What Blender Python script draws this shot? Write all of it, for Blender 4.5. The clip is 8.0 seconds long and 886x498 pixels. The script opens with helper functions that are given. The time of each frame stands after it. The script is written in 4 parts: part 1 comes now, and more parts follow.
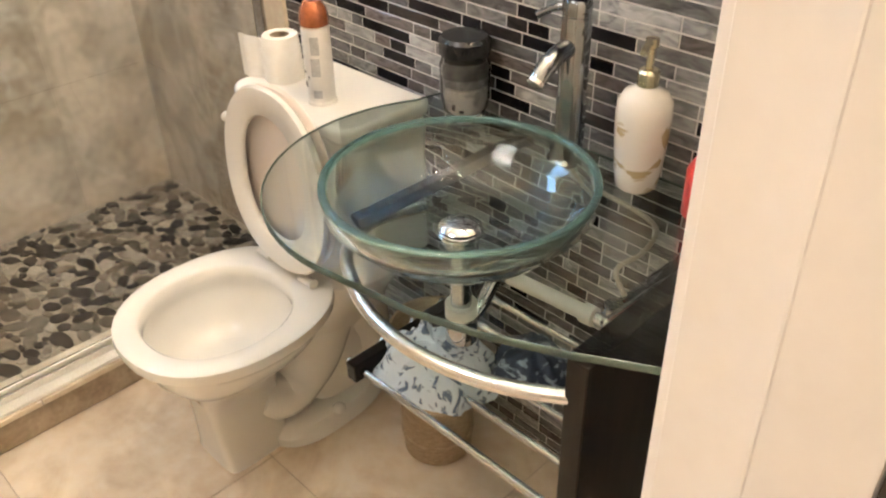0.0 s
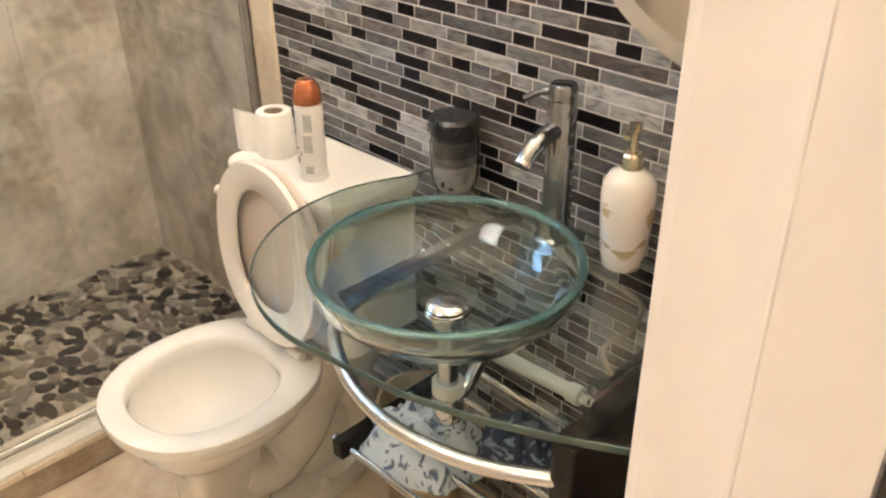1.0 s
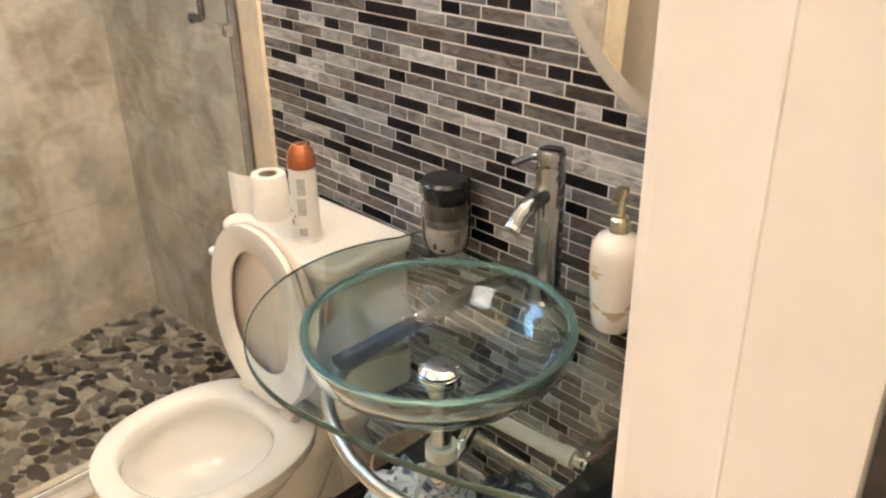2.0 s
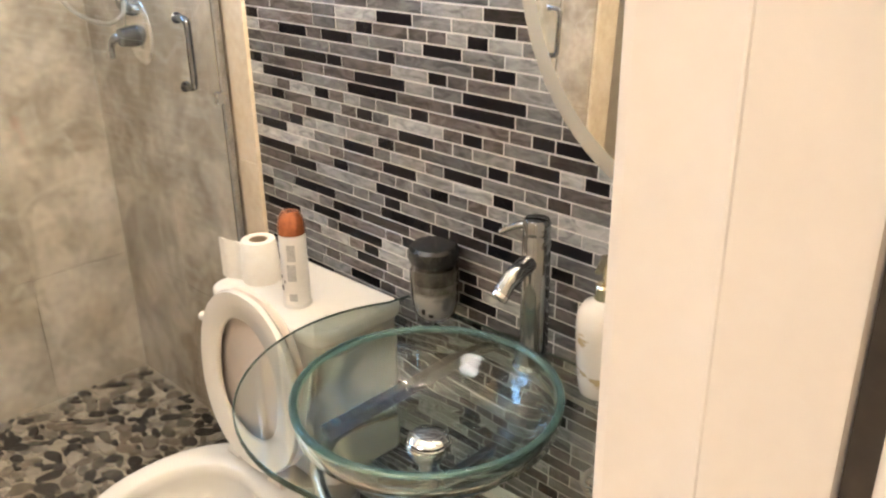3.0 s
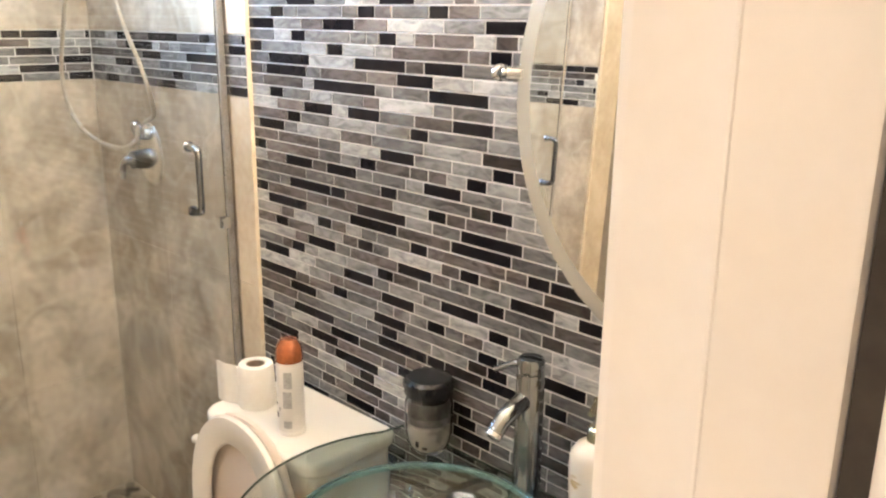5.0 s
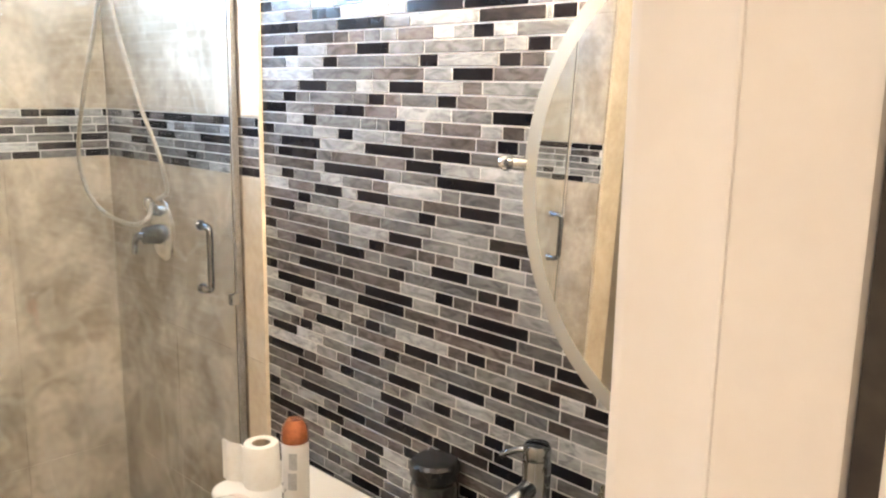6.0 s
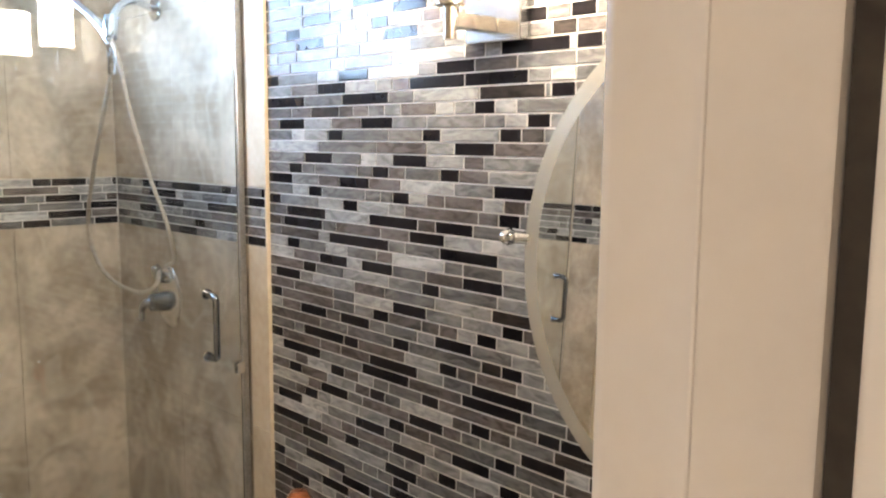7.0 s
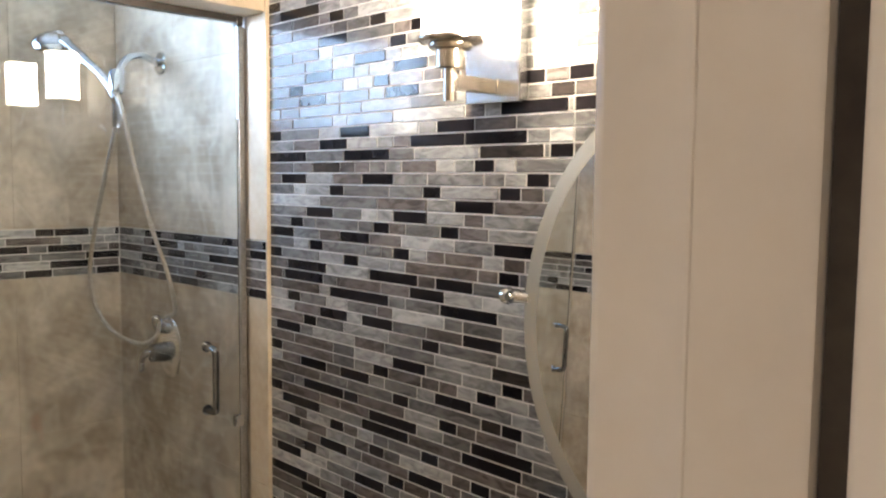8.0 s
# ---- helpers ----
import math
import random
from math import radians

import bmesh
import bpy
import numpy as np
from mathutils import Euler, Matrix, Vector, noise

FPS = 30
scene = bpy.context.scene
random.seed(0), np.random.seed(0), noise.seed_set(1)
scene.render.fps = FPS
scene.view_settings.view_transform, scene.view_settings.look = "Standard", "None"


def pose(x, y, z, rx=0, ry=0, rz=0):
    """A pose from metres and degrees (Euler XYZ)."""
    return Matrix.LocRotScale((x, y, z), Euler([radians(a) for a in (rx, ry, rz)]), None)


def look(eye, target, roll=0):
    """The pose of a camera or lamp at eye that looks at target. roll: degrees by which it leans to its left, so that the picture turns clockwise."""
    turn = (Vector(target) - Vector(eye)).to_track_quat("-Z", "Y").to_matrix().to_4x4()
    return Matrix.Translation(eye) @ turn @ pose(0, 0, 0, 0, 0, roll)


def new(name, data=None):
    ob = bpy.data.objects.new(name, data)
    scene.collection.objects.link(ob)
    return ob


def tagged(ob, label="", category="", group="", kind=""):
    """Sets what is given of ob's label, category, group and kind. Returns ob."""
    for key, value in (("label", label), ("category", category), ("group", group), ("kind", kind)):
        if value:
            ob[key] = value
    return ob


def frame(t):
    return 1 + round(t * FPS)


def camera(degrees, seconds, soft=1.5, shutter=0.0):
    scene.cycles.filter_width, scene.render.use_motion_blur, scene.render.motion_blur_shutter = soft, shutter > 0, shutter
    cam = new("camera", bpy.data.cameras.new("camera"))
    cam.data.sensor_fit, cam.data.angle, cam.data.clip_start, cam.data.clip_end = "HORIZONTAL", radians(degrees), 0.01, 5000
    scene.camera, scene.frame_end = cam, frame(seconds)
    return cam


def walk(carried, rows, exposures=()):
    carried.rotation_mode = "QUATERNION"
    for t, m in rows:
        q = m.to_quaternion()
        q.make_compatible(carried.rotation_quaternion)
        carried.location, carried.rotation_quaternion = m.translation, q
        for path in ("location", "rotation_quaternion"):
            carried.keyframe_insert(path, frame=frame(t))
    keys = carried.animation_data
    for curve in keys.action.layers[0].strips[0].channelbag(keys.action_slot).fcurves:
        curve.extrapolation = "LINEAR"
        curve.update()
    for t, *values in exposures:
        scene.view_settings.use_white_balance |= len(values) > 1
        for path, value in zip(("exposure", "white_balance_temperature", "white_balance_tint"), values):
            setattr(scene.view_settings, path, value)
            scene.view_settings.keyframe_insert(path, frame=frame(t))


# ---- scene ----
cam = camera(56.07, 8.0, soft=2.2)
# seconds, x, y, z, yaw to the left, pitch, roll
PATH_ROWS = [
    (0, -0.0202, 0.0127, 1.4420, 46.15, -33.79, -1.55),
    (0.5, -0.0184, 0.0156, 1.4491, 45.96, -31.36, -1.04),
    (1, -0.0157, 0.0196, 1.4654, 45.46, -29.39, -0.70),
    (2.5, -0.0053, 0.0192, 1.5117, 44.64, -24.42, -1.11),
    (3, -0.0012, 0.0176, 1.5290, 44.18, -22.59, -0.97),
    (3.5, 0.0029, 0.0135, 1.5412, 44.26, -20.83, -0.79),
    (4, 0.0050, 0.0113, 1.5536, 44.02, -19.04, -0.32),
    (4.5, 0.0068, 0.0087, 1.5713, 43.91, -17.30, 0.12),
    (6, 0.0146, -0.0063, 1.6297, 44.30, -10.97, 0.89),
    (6.5, 0.0207, -0.0086, 1.6504, 44.89, -8.89, 0.42),
    (7, 0.0269, -0.0095, 1.6675, 44.83, -7.36, 0.41),
    (7.5, 0.0284, -0.0101, 1.6829, 45.04, -6.03, 0.43),
    (8, 0.0305, -0.0097, 1.6985, 44.95, -4.58, 0.55),
]
walk(cam, [(t, pose(x, y, z, 0, 0, yaw) @ pose(0, 0, 0, 90 + pitch, 0, 0) @ pose(0, 0, 0, 0, 0, roll))
           for t, x, y, z, yaw, pitch, roll in PATH_ROWS],
     exposures=[(0.0, 0.42), (2.5, 0.46), (4.5, 0.42), (6.0, 0.28), (6.5, -0.06), (7.0, -0.46), (7.5, -0.78), (8.0, -0.97)])

# ---- light ----
world = bpy.data.worlds.new("world")
scene.world = world
world.use_nodes = True
bg = world.node_tree.nodes["Background"]
sky = world.node_tree.nodes.new("ShaderNodeTexSky")
sky.sky_type = "NISHITA"
sky.sun_disc = False
sky.sun_elevation, sky.sun_rotation = radians(40), radians(90)
world.node_tree.links.new(sky.outputs[0], bg.inputs[0])
bg.inputs[1].default_value = 0.12
scene.view_settings.exposure = 0.0


def area_light(name, place, target, size_x, size_y, power, colour, spread=180):
    data = bpy.data.lights.new(name, "AREA")
    data.spread = radians(spread)
    data.shape, data.size, data.size_y, data.energy, data.color = "RECTANGLE", size_x, size_y, power, colour
    ob = new(name, data)
    ob.matrix_world = look(place, target)
    return ob


# daylight through the high shower window, and the hall's ceiling lamp behind the camera
area_light("window_daylight", (-2.500, 0.30, 2.10), (-1.98, 1.06, 2.20), 0.70, 0.38, 20.0, (0.50, 0.69, 1.0), 80)
area_light("hall_lamp_light", (0.12, -1.02, 2.36), (0.12, -0.90, 0.0), 0.30, 0.30, 17.0, (1.0, 0.90, 0.83))
# added fill from an assumed, unseen bathroom ceiling lamp
area_light("bath_fill_light", (-1.05, -0.25, 2.36), (-1.05, -0.20, 0.0), 0.45, 0.45, 6.0, (1.0, 0.96, 0.93))


# ---- materials ----
def material(name, colour=(0.5, 0.5, 0.5), rough=0.5, metal=0.0, second=None, scale=8.0, blend=0.5, detail=6.0,
             bump=0.0, bump_scale=200.0, coat=0.0, ramp=(0.35, 0.65), spec=0.5, distort=0.0, rough_var=0.0, vary=0.0, stretch=(1, 1, 1), veins=None, vein_scale=2.4):
    """A surface with colour variation at two scales, fine relief and uneven gloss."""
    m = bpy.data.materials.new(name)
    m.use_nodes = True
    nt = m.node_tree
    n, link = nt.nodes, nt.links.new
    b = n["Principled BSDF"]
    b.inputs["Roughness"].default_value = rough
    b.inputs["Metallic"].default_value = metal
    b.inputs["Specular IOR Level"].default_value = spec
    b.inputs["Coat Weight"].default_value = coat
    b.inputs["Coat Roughness"].default_value = 0.05
    b.inputs["Base Color"].default_value = (*colour, 1)
    geo = n.new("ShaderNodeNewGeometry")
    vec = n.new("ShaderNodeVectorMath")
    vec.operation = "MULTIPLY"
    vec.inputs[1].default_value = stretch
    link(geo.outputs["Position"], vec.inputs[0])
    out = None
    if second:
        tex = n.new("ShaderNodeTexNoise")
        tex.inputs["Scale"].default_value, tex.inputs["Detail"].default_value = scale, detail
        tex.inputs["Distortion"].default_value = distort
        link(vec.outputs[0], tex.inputs["Vector"])
        cr = n.new("ShaderNodeValToRGB")
        cr.color_ramp.elements[0].position, cr.color_ramp.elements[1].position = ramp
        cr.color_ramp.elements[0].color, cr.color_ramp.elements[1].color = (*colour, 1), (*second, 1)
        link(tex.outputs["Fac"], cr.inputs[0])
        fine = n.new("ShaderNodeTexNoise")
        fine.inputs["Scale"].default_value, fine.inputs["Detail"].default_value = scale * 6.3, 4
        link(vec.outputs[0], fine.inputs["Vector"])
        mix = n.new("ShaderNodeMix")
        mix.data_type, mix.blend_type = "RGBA", "OVERLAY"
        mix.inputs["Factor"].default_value = blend
        link(cr.outputs[0], mix.inputs[6])
        link(fine.outputs["Fac"], mix.inputs[7])
        out = mix.outputs[2]
        if veins:
            vt = n.new("ShaderNodeTexNoise")
            vt.inputs["Scale"].default_value, vt.inputs["Detail"].default_value, vt.inputs["Distortion"].default_value = vein_scale, 5, 0.8
            link(geo.outputs["Position"], vt.inputs["Vector"])
            sub = n.new("ShaderNodeMath")
            sub.operation = "SUBTRACT"
            sub.inputs[1].default_value = 0.5
            link(vt.outputs["Fac"], sub.inputs[0])
            ab = n.new("ShaderNodeMath")
            ab.operation = "ABSOLUTE"
            link(sub.outputs[0], ab.inputs[0])
            vr = n.new("ShaderNodeMapRange")
            vr.inputs[1].default_value, vr.inputs[2].default_value, vr.inputs[3].default_value, vr.inputs[4].default_value = 0.0, 0.030, 0.24, 0.0
            link(ab.outputs[0], vr.inputs[0])
            vm = n.new("ShaderNodeMix")
            vm.data_type = "RGBA"
            vm.inputs[7].default_value = (*veins, 1)
            link(vr.outputs[0], vm.inputs["Factor"])
            link(out, vm.inputs[6])
            out = vm.outputs[2]
        if rough_var:
            mr = n.new("ShaderNodeMapRange")
            mr.inputs[3].default_value, mr.inputs[4].default_value = max(rough - rough_var, 0.02), rough + rough_var
            link(fine.outputs["Fac"], mr.inputs[0])
            link(mr.outputs[0], b.inputs["Roughness"])
    if vary:
        info = n.new("ShaderNodeObjectInfo")
        add = n.new("ShaderNodeMath")
        add.operation = "ADD"
        link(info.outputs["Random"], add.inputs[0])
        link(geo.outputs["Random Per Island"], add.inputs[1])
        fr = n.new("ShaderNodeMath")
        fr.operation = "FRACT"
        link(add.outputs[0], fr.inputs[0])
        mr = n.new("ShaderNodeMapRange")
        mr.inputs[3].default_value, mr.inputs[4].default_value = 1 - vary, 1 + vary
        link(fr.outputs[0], mr.inputs[0])
        hsv = n.new("ShaderNodeHueSaturation")
        hsv.inputs["Color"].default_value = (*colour, 1)
        link(mr.outputs[0], hsv.inputs["Value"])
        if out:
            link(out, hsv.inputs["Color"])
        out = hsv.outputs[0]
    if out:
        link(out, b.inputs["Base Color"])
    if bump:
        bt = n.new("ShaderNodeTexNoise")
        bt.inputs["Scale"].default_value, bt.inputs["Detail"].default_value = bump_scale, 3
        link(geo.outputs["Position"], bt.inputs["Vector"])
        bn = n.new("ShaderNodeBump")
        bn.inputs["Strength"].default_value, bn.inputs["Distance"].default_value = bump, 0.002
        link(bt.outputs["Fac"], bn.inputs["Height"])
        link(bn.outputs[0], b.inputs["Normal"])
    return m


def glass_material(name, colour, rough=0.0, ior=1.5):
    m = bpy.data.materials.new(name)
    m.use_nodes = True
    b = m.node_tree.nodes["Principled BSDF"]
    b.inputs["Base Color"].default_value = (*colour, 1)
    b.inputs["Transmission Weight"].default_value = 1.0
    b.inputs["Roughness"].default_value = rough
    b.inputs["IOR"].default_value = ior
    return m


def glow_material(name, colour, strength):
    m = bpy.data.materials.new(name)
    m.use_nodes = True
    b = m.node_tree.nodes["Principled BSDF"]
    b.inputs["Base Color"].default_value = (0.8, 0.8, 0.8, 1)
    b.inputs["Emission Color"].default_value = (*colour, 1)
    b.inputs["Emission Strength"].default_value = strength
    return m


WALL_TILE = material("beige_stone_tile", (0.385, 0.325, 0.25), 0.22, second=(0.57, 0.49, 0.39), scale=6.0, blend=0.30, veins=(0.72, 0.66, 0.56), distort=0.5, detail=5,
                     ramp=(0.40, 0.62), bump=0.05, bump_scale=60, rough_var=0.06, vary=0.06)
TRIM_STONE = material("pale_stone_trim", (0.62, 0.52, 0.38), 0.3, second=(0.74, 0.64, 0.50), scale=9, blend=0.25, rough_var=0.05)
FLOOR_TILE = material("beige_marble_floor", (0.66, 0.53, 0.39), 0.14, second=(0.84, 0.72, 0.57), scale=4.5, blend=0.3, veins=(0.80, 0.70, 0.56), vein_scale=3.5, distort=1.6,
                      rough_var=0.06, vary=0.04)
CURB_STONE = material("brown_stone_curb", (0.26, 0.20, 0.14), 0.3, second=(0.40, 0.32, 0.23), scale=12, blend=0.3, distort=1.0)
GROUT = material("grey_grout", (0.70, 0.68, 0.65), 0.9, second=(0.77, 0.75, 0.72), scale=40, bump=0.3)
JOINT = material("beige_joint", (0.46, 0.40, 0.32), 0.9, second=(0.54, 0.475, 0.385), scale=40, bump=0.3)
FLOOR_JOINT = material("sandy_floor_joint", (0.56, 0.45, 0.33), 0.9, second=(0.62, 0.50, 0.38), scale=40, bump=0.3)
PEBBLE_BED = material("pebble_grout", (0.30, 0.245, 0.18), 0.9, second=(0.42, 0.35, 0.265), scale=50, bump=0.5)
PEBBLES = [
    material("dark_pebble", (0.022, 0.016, 0.012), 0.55, second=(0.05, 0.038, 0.029), scale=30, vary=0.4, bump=0.15, spec=0.2),
    material("brown_pebble", (0.11, 0.083, 0.058), 0.55, second=(0.19, 0.148, 0.108), scale=30, vary=0.35, bump=0.15, spec=0.2),
    material("grey_pebble", (0.13, 0.108, 0.08), 0.55, second=(0.23, 0.195, 0.15), scale=30, vary=0.35, bump=0.15, spec=0.2),
    material("tan_pebble", (0.28, 0.23, 0.17), 0.55, second=(0.40, 0.34, 0.26), scale=30, vary=0.25, bump=0.15, spec=0.2),
]
STREAK = (5, 5, 15)
MOSAIC = [
    material("black_glass_tile", (0.008, 0.007, 0.009), 0.12, second=(0.014, 0.012, 0.014), scale=6, vary=0.3, spec=0.2),
    material("taupe_glass_tile", (0.062, 0.052, 0.048), 0.12, second=(0.165, 0.148, 0.142), scale=3.6, distort=1.5, stretch=STREAK, vary=0.34, spec=0.42, blend=0.12, detail=2.5, ramp=(0.30, 0.62), bump=0.10, bump_scale=70),
    material("grey_glass_tile", (0.085, 0.084, 0.084), 0.12, second=(0.21, 0.208, 0.206), scale=3.6, distort=1.5, stretch=STREAK, vary=0.34, spec=0.42, blend=0.12, detail=2.5, ramp=(0.30, 0.62), bump=0.10, bump_scale=70),
    material("silver_glass_tile", (0.20, 0.203, 0.203), 0.12, second=(0.45, 0.45, 0.44), scale=3.6, distort=1.5, stretch=STREAK, vary=0.34, spec=0.42, blend=0.12, detail=2.5, ramp=(0.30, 0.62), bump=0.10, bump_scale=70),
    material("dark_taupe_glass_tile", (0.022, 0.018, 0.017), 0.12, second=(0.06, 0.05, 0.046), scale=3.6, distort=1.5, stretch=STREAK, vary=0.34, spec=0.42, blend=0.12, detail=2.5, ramp=(0.30, 0.62), bump=0.10, bump_scale=70),
]
PAINT = material("cream_wall_paint", (0.56, 0.49, 0.39), 0.75, second=(0.60, 0.53, 0.42), scale=3, blend=0.1, bump=0.1, bump_scale=300)
WHITE_PAINT = material("white_ceiling_paint", (0.80, 0.78, 0.74), 0.8, second=(0.82, 0.80, 0.76), scale=3, blend=0.1, bump=0.1)
DOOR_PAINT = material("cream_gloss_paint", (0.80, 0.735, 0.66), 0.35, second=(0.82, 0.755, 0.68), scale=14, blend=0.12, bump=0.08, bump_scale=90, rough_var=0.06)
DARK_GAP = material("dark_frame_strip", (0.035, 0.026, 0.02), 0.8, second=(0.05, 0.04, 0.03), scale=20)
CERAMIC = material("white_ceramic", (0.87, 0.84, 0.78), 0.10, second=(0.89, 0.86, 0.80), scale=3, blend=0.06, coat=0.4)
SEAT_PLASTIC = material("white_seat_plastic", (0.86, 0.82, 0.75), 0.22, second=(0.88, 0.84, 0.77), scale=5, blend=0.06)
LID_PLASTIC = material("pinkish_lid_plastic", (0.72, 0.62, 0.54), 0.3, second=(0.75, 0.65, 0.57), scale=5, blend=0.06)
# chrome with the faucet's dim reflections put into its colour; pulls and hub share it
DARK_CHROME = material("dimmed_chrome", (0.27, 0.285, 0.305), 0.10, 1.0, second=(0.33, 0.345, 0.36), scale=20, blend=0.05)
CHROME = material("chrome", (0.50, 0.52, 0.55), 0.07, 1.0, second=(0.56, 0.58, 0.61), scale=20, blend=0.05)
NICKEL = material("brushed_nickel", (0.58, 0.53, 0.47), 0.26, 1.0, second=(0.66, 0.61, 0.55), scale=60, blend=0.2, stretch=(1, 1, 8))
BRASS = material("pale_gold_pump", (0.74, 0.66, 0.46), 0.26, 1.0, second=(0.78, 0.70, 0.52), scale=30, blend=0.1)
ESPRESSO = material("espresso_wood", (0.007, 0.005, 0.004), 0.3, second=(0.020, 0.014, 0.011), scale=14, stretch=(3, 3, 0.5), blend=0.4, spec=0.2)
GLASS = glass_material("pale_green_glass", (0.87, 0.935, 0.91))
EDGE_GLASS = glass_material("green_glass_edge", (0.13, 0.21, 0.17), 0.25)
EDGE_GLASS.node_tree.nodes["Principled BSDF"].inputs["Transmission Weight"].default_value = 0.55
BASIN_GLASS = glass_material("aqua_basin_glass", (0.73, 0.825, 0.81))
RIM_GLASS = glass_material("aqua_glass_edge", (0.30, 0.70, 0.70), 0.05)
RIM_GLASS.node_tree.nodes["Principled BSDF"].inputs["Transmission Weight"].default_value = 0.86
DOOR_GLASS = glass_material("clear_door_glass", (0.97, 0.99, 0.98))
JAR_GLASS = glass_material("smoky_jar_glass", (0.93, 0.93, 0.93), 0.02)
MIRROR = material("mirror_silver", (0.90, 0.91, 0.90), 0.01, 1.0)
MIRROR_EDGE = material("bevelled_mirror_edge", (0.78, 0.76, 0.70), 0.16, 0.65)
PAPER = material("white_paper", (0.87, 0.84, 0.78), 0.9, second=(0.84, 0.80, 0.73), scale=60, blend=0.15, bump=0.3, bump_scale=400)
CARD = material("brown_card", (0.30, 0.23, 0.16), 0.9, second=(0.34, 0.26, 0.19), scale=60)
CAN_WHITE = material("white_can_print", (0.76, 0.74, 0.71), 0.3, second=(0.80, 0.78, 0.75), scale=40, blend=0.15)
CAN_GREY = material("grey_can_print", (0.42, 0.42, 0.42), 0.35, second=(0.50, 0.50, 0.50), scale=60)
CAN_BLACK = material("dark_print", (0.03, 0.025, 0.025), 0.35)
COPPER = material("copper_orange_cap", (0.46, 0.13, 0.045), 0.16, 0.55, second=(0.50, 0.16, 0.06), scale=20, coat=1.0)
MARBLE = material("veined_marble_ceramic", (0.80, 0.76, 0.70), 0.2, second=(0.50, 0.40, 0.24), scale=11, ramp=(0.56, 0.61), distort=2.5, blend=0.1, coat=0.4)
WAX = material("white_wax", (0.80, 0.77, 0.72), 0.5, second=(0.45, 0.43, 0.41), scale=45, ramp=(0.5, 0.68), blend=0.3)
PALE_SMOKE = material("pale_smoky_coating", (0.20, 0.19, 0.185), 0.35, second=(0.36, 0.35, 0.34), scale=40, ramp=(0.42, 0.62))
SMOKE = material("smoky_coating", (0.06, 0.057, 0.055), 0.35, second=(0.13, 0.125, 0.12), scale=40, ramp=(0.45, 0.6))
BLACK_PLASTIC = material("black_plastic", (0.012, 0.012, 0.013), 0.25, second=(0.02, 0.02, 0.021), scale=40)
PVC = material("white_pipe_plastic", (0.74, 0.72, 0.66), 0.35, second=(0.78, 0.76, 0.70), scale=30, blend=0.15)
WICKER = material("tan_basket", (0.40, 0.30, 0.19), 0.8, second=(0.52, 0.41, 0.28), scale=70, bump=0.6, bump_scale=150, stretch=(1, 1, 3))
CLOTH = material("blue_white_cloth", (0.68, 0.77, 0.85), 0.9, second=(0.13, 0.18, 0.28), scale=20, ramp=(0.54, 0.60), distort=3.0, blend=0.15, bump=0.3)
DARK_CLOTH = material("navy_cloth", (0.035, 0.05, 0.085), 0.9, second=(0.25, 0.32, 0.40), scale=18, ramp=(0.56, 0.62), distort=3.0, bump=0.3)
RED = material("red_plastic", (0.55, 0.05, 0.05), 0.35, second=(0.62, 0.08, 0.07), scale=20)
HOSE_METAL = material("steel_hose", (0.42, 0.37, 0.30), 0.38, 0.6, second=(0.48, 0.43, 0.36), scale=80, bump=0.5, bump_scale=400)
GREY_SEAL = material("grey_vinyl_seal", (0.24, 0.23, 0.22), 0.28, 0.5, second=(0.30, 0.29, 0.28), scale=30)
WHITE_SEAL = material("white_vinyl_seal", (0.78, 0.76, 0.70), 0.4, second=(0.80, 0.78, 0.72), scale=30)
SATIN = material("satin_plate", (0.80, 0.80, 0.80), 0.24, 1.0, second=(0.84, 0.84, 0.84), scale=30, blend=0.06)
DARK_METAL = material("dark_rail", (0.05, 0.045, 0.04), 0.35, 0.6, second=(0.07, 0.06, 0.055), scale=30)
SHADE_GLOW = glow_material("lit_frosted_shade", (1.0, 0.83, 0.63), 215.0)
SKY_GLOW = glow_material("daylight_sky", (0.32, 0.57, 1.0), 9.0)
LAMP_GLOW = glow_material("lit_ceiling_diffuser", (1.0, 0.86, 0.73), 2.0)


# ---- mesh helpers ----
def finish(bm, smooth=None):
    """Smooth shading with sharp edges past the given angle (degrees)."""
    bmesh.ops.recalc_face_normals(bm, faces=bm.faces)
    if smooth is not None:
        for f in bm.faces:
            f.smooth = True
        for e in bm.edges:
            if len(e.link_faces) == 2 and e.calc_face_angle(0) > radians(smooth):
                e.smooth = False
    return bm


def flat_sides(bm):
    """Keeps the large plane sides of a rounded block plane."""
    for f in bm.faces:
        if max(abs(c) for c in f.normal) > 0.9999:
            f.smooth = False
    return bm


def mesh_object(name, bm, mats):
    me = bpy.data.meshes.new(name)
    bm.to_mesh(me)
    bm.free()
    for m in mats if isinstance(mats, (list, tuple)) else [mats]:
        me.materials.append(m)
    return new(name, me)


def part(name, bm, mat, parent, label=""):
    ob = mesh_object(name, bm, mat)
    ob.parent = parent
    if label:
        tagged(ob, label)
    return ob


def thing(name, place, label, category, group="", kind=""):
    ob = new(name)
    ob.empty_display_size = 0.05
    ob.location = place
    return tagged(ob, label, category, group, kind)


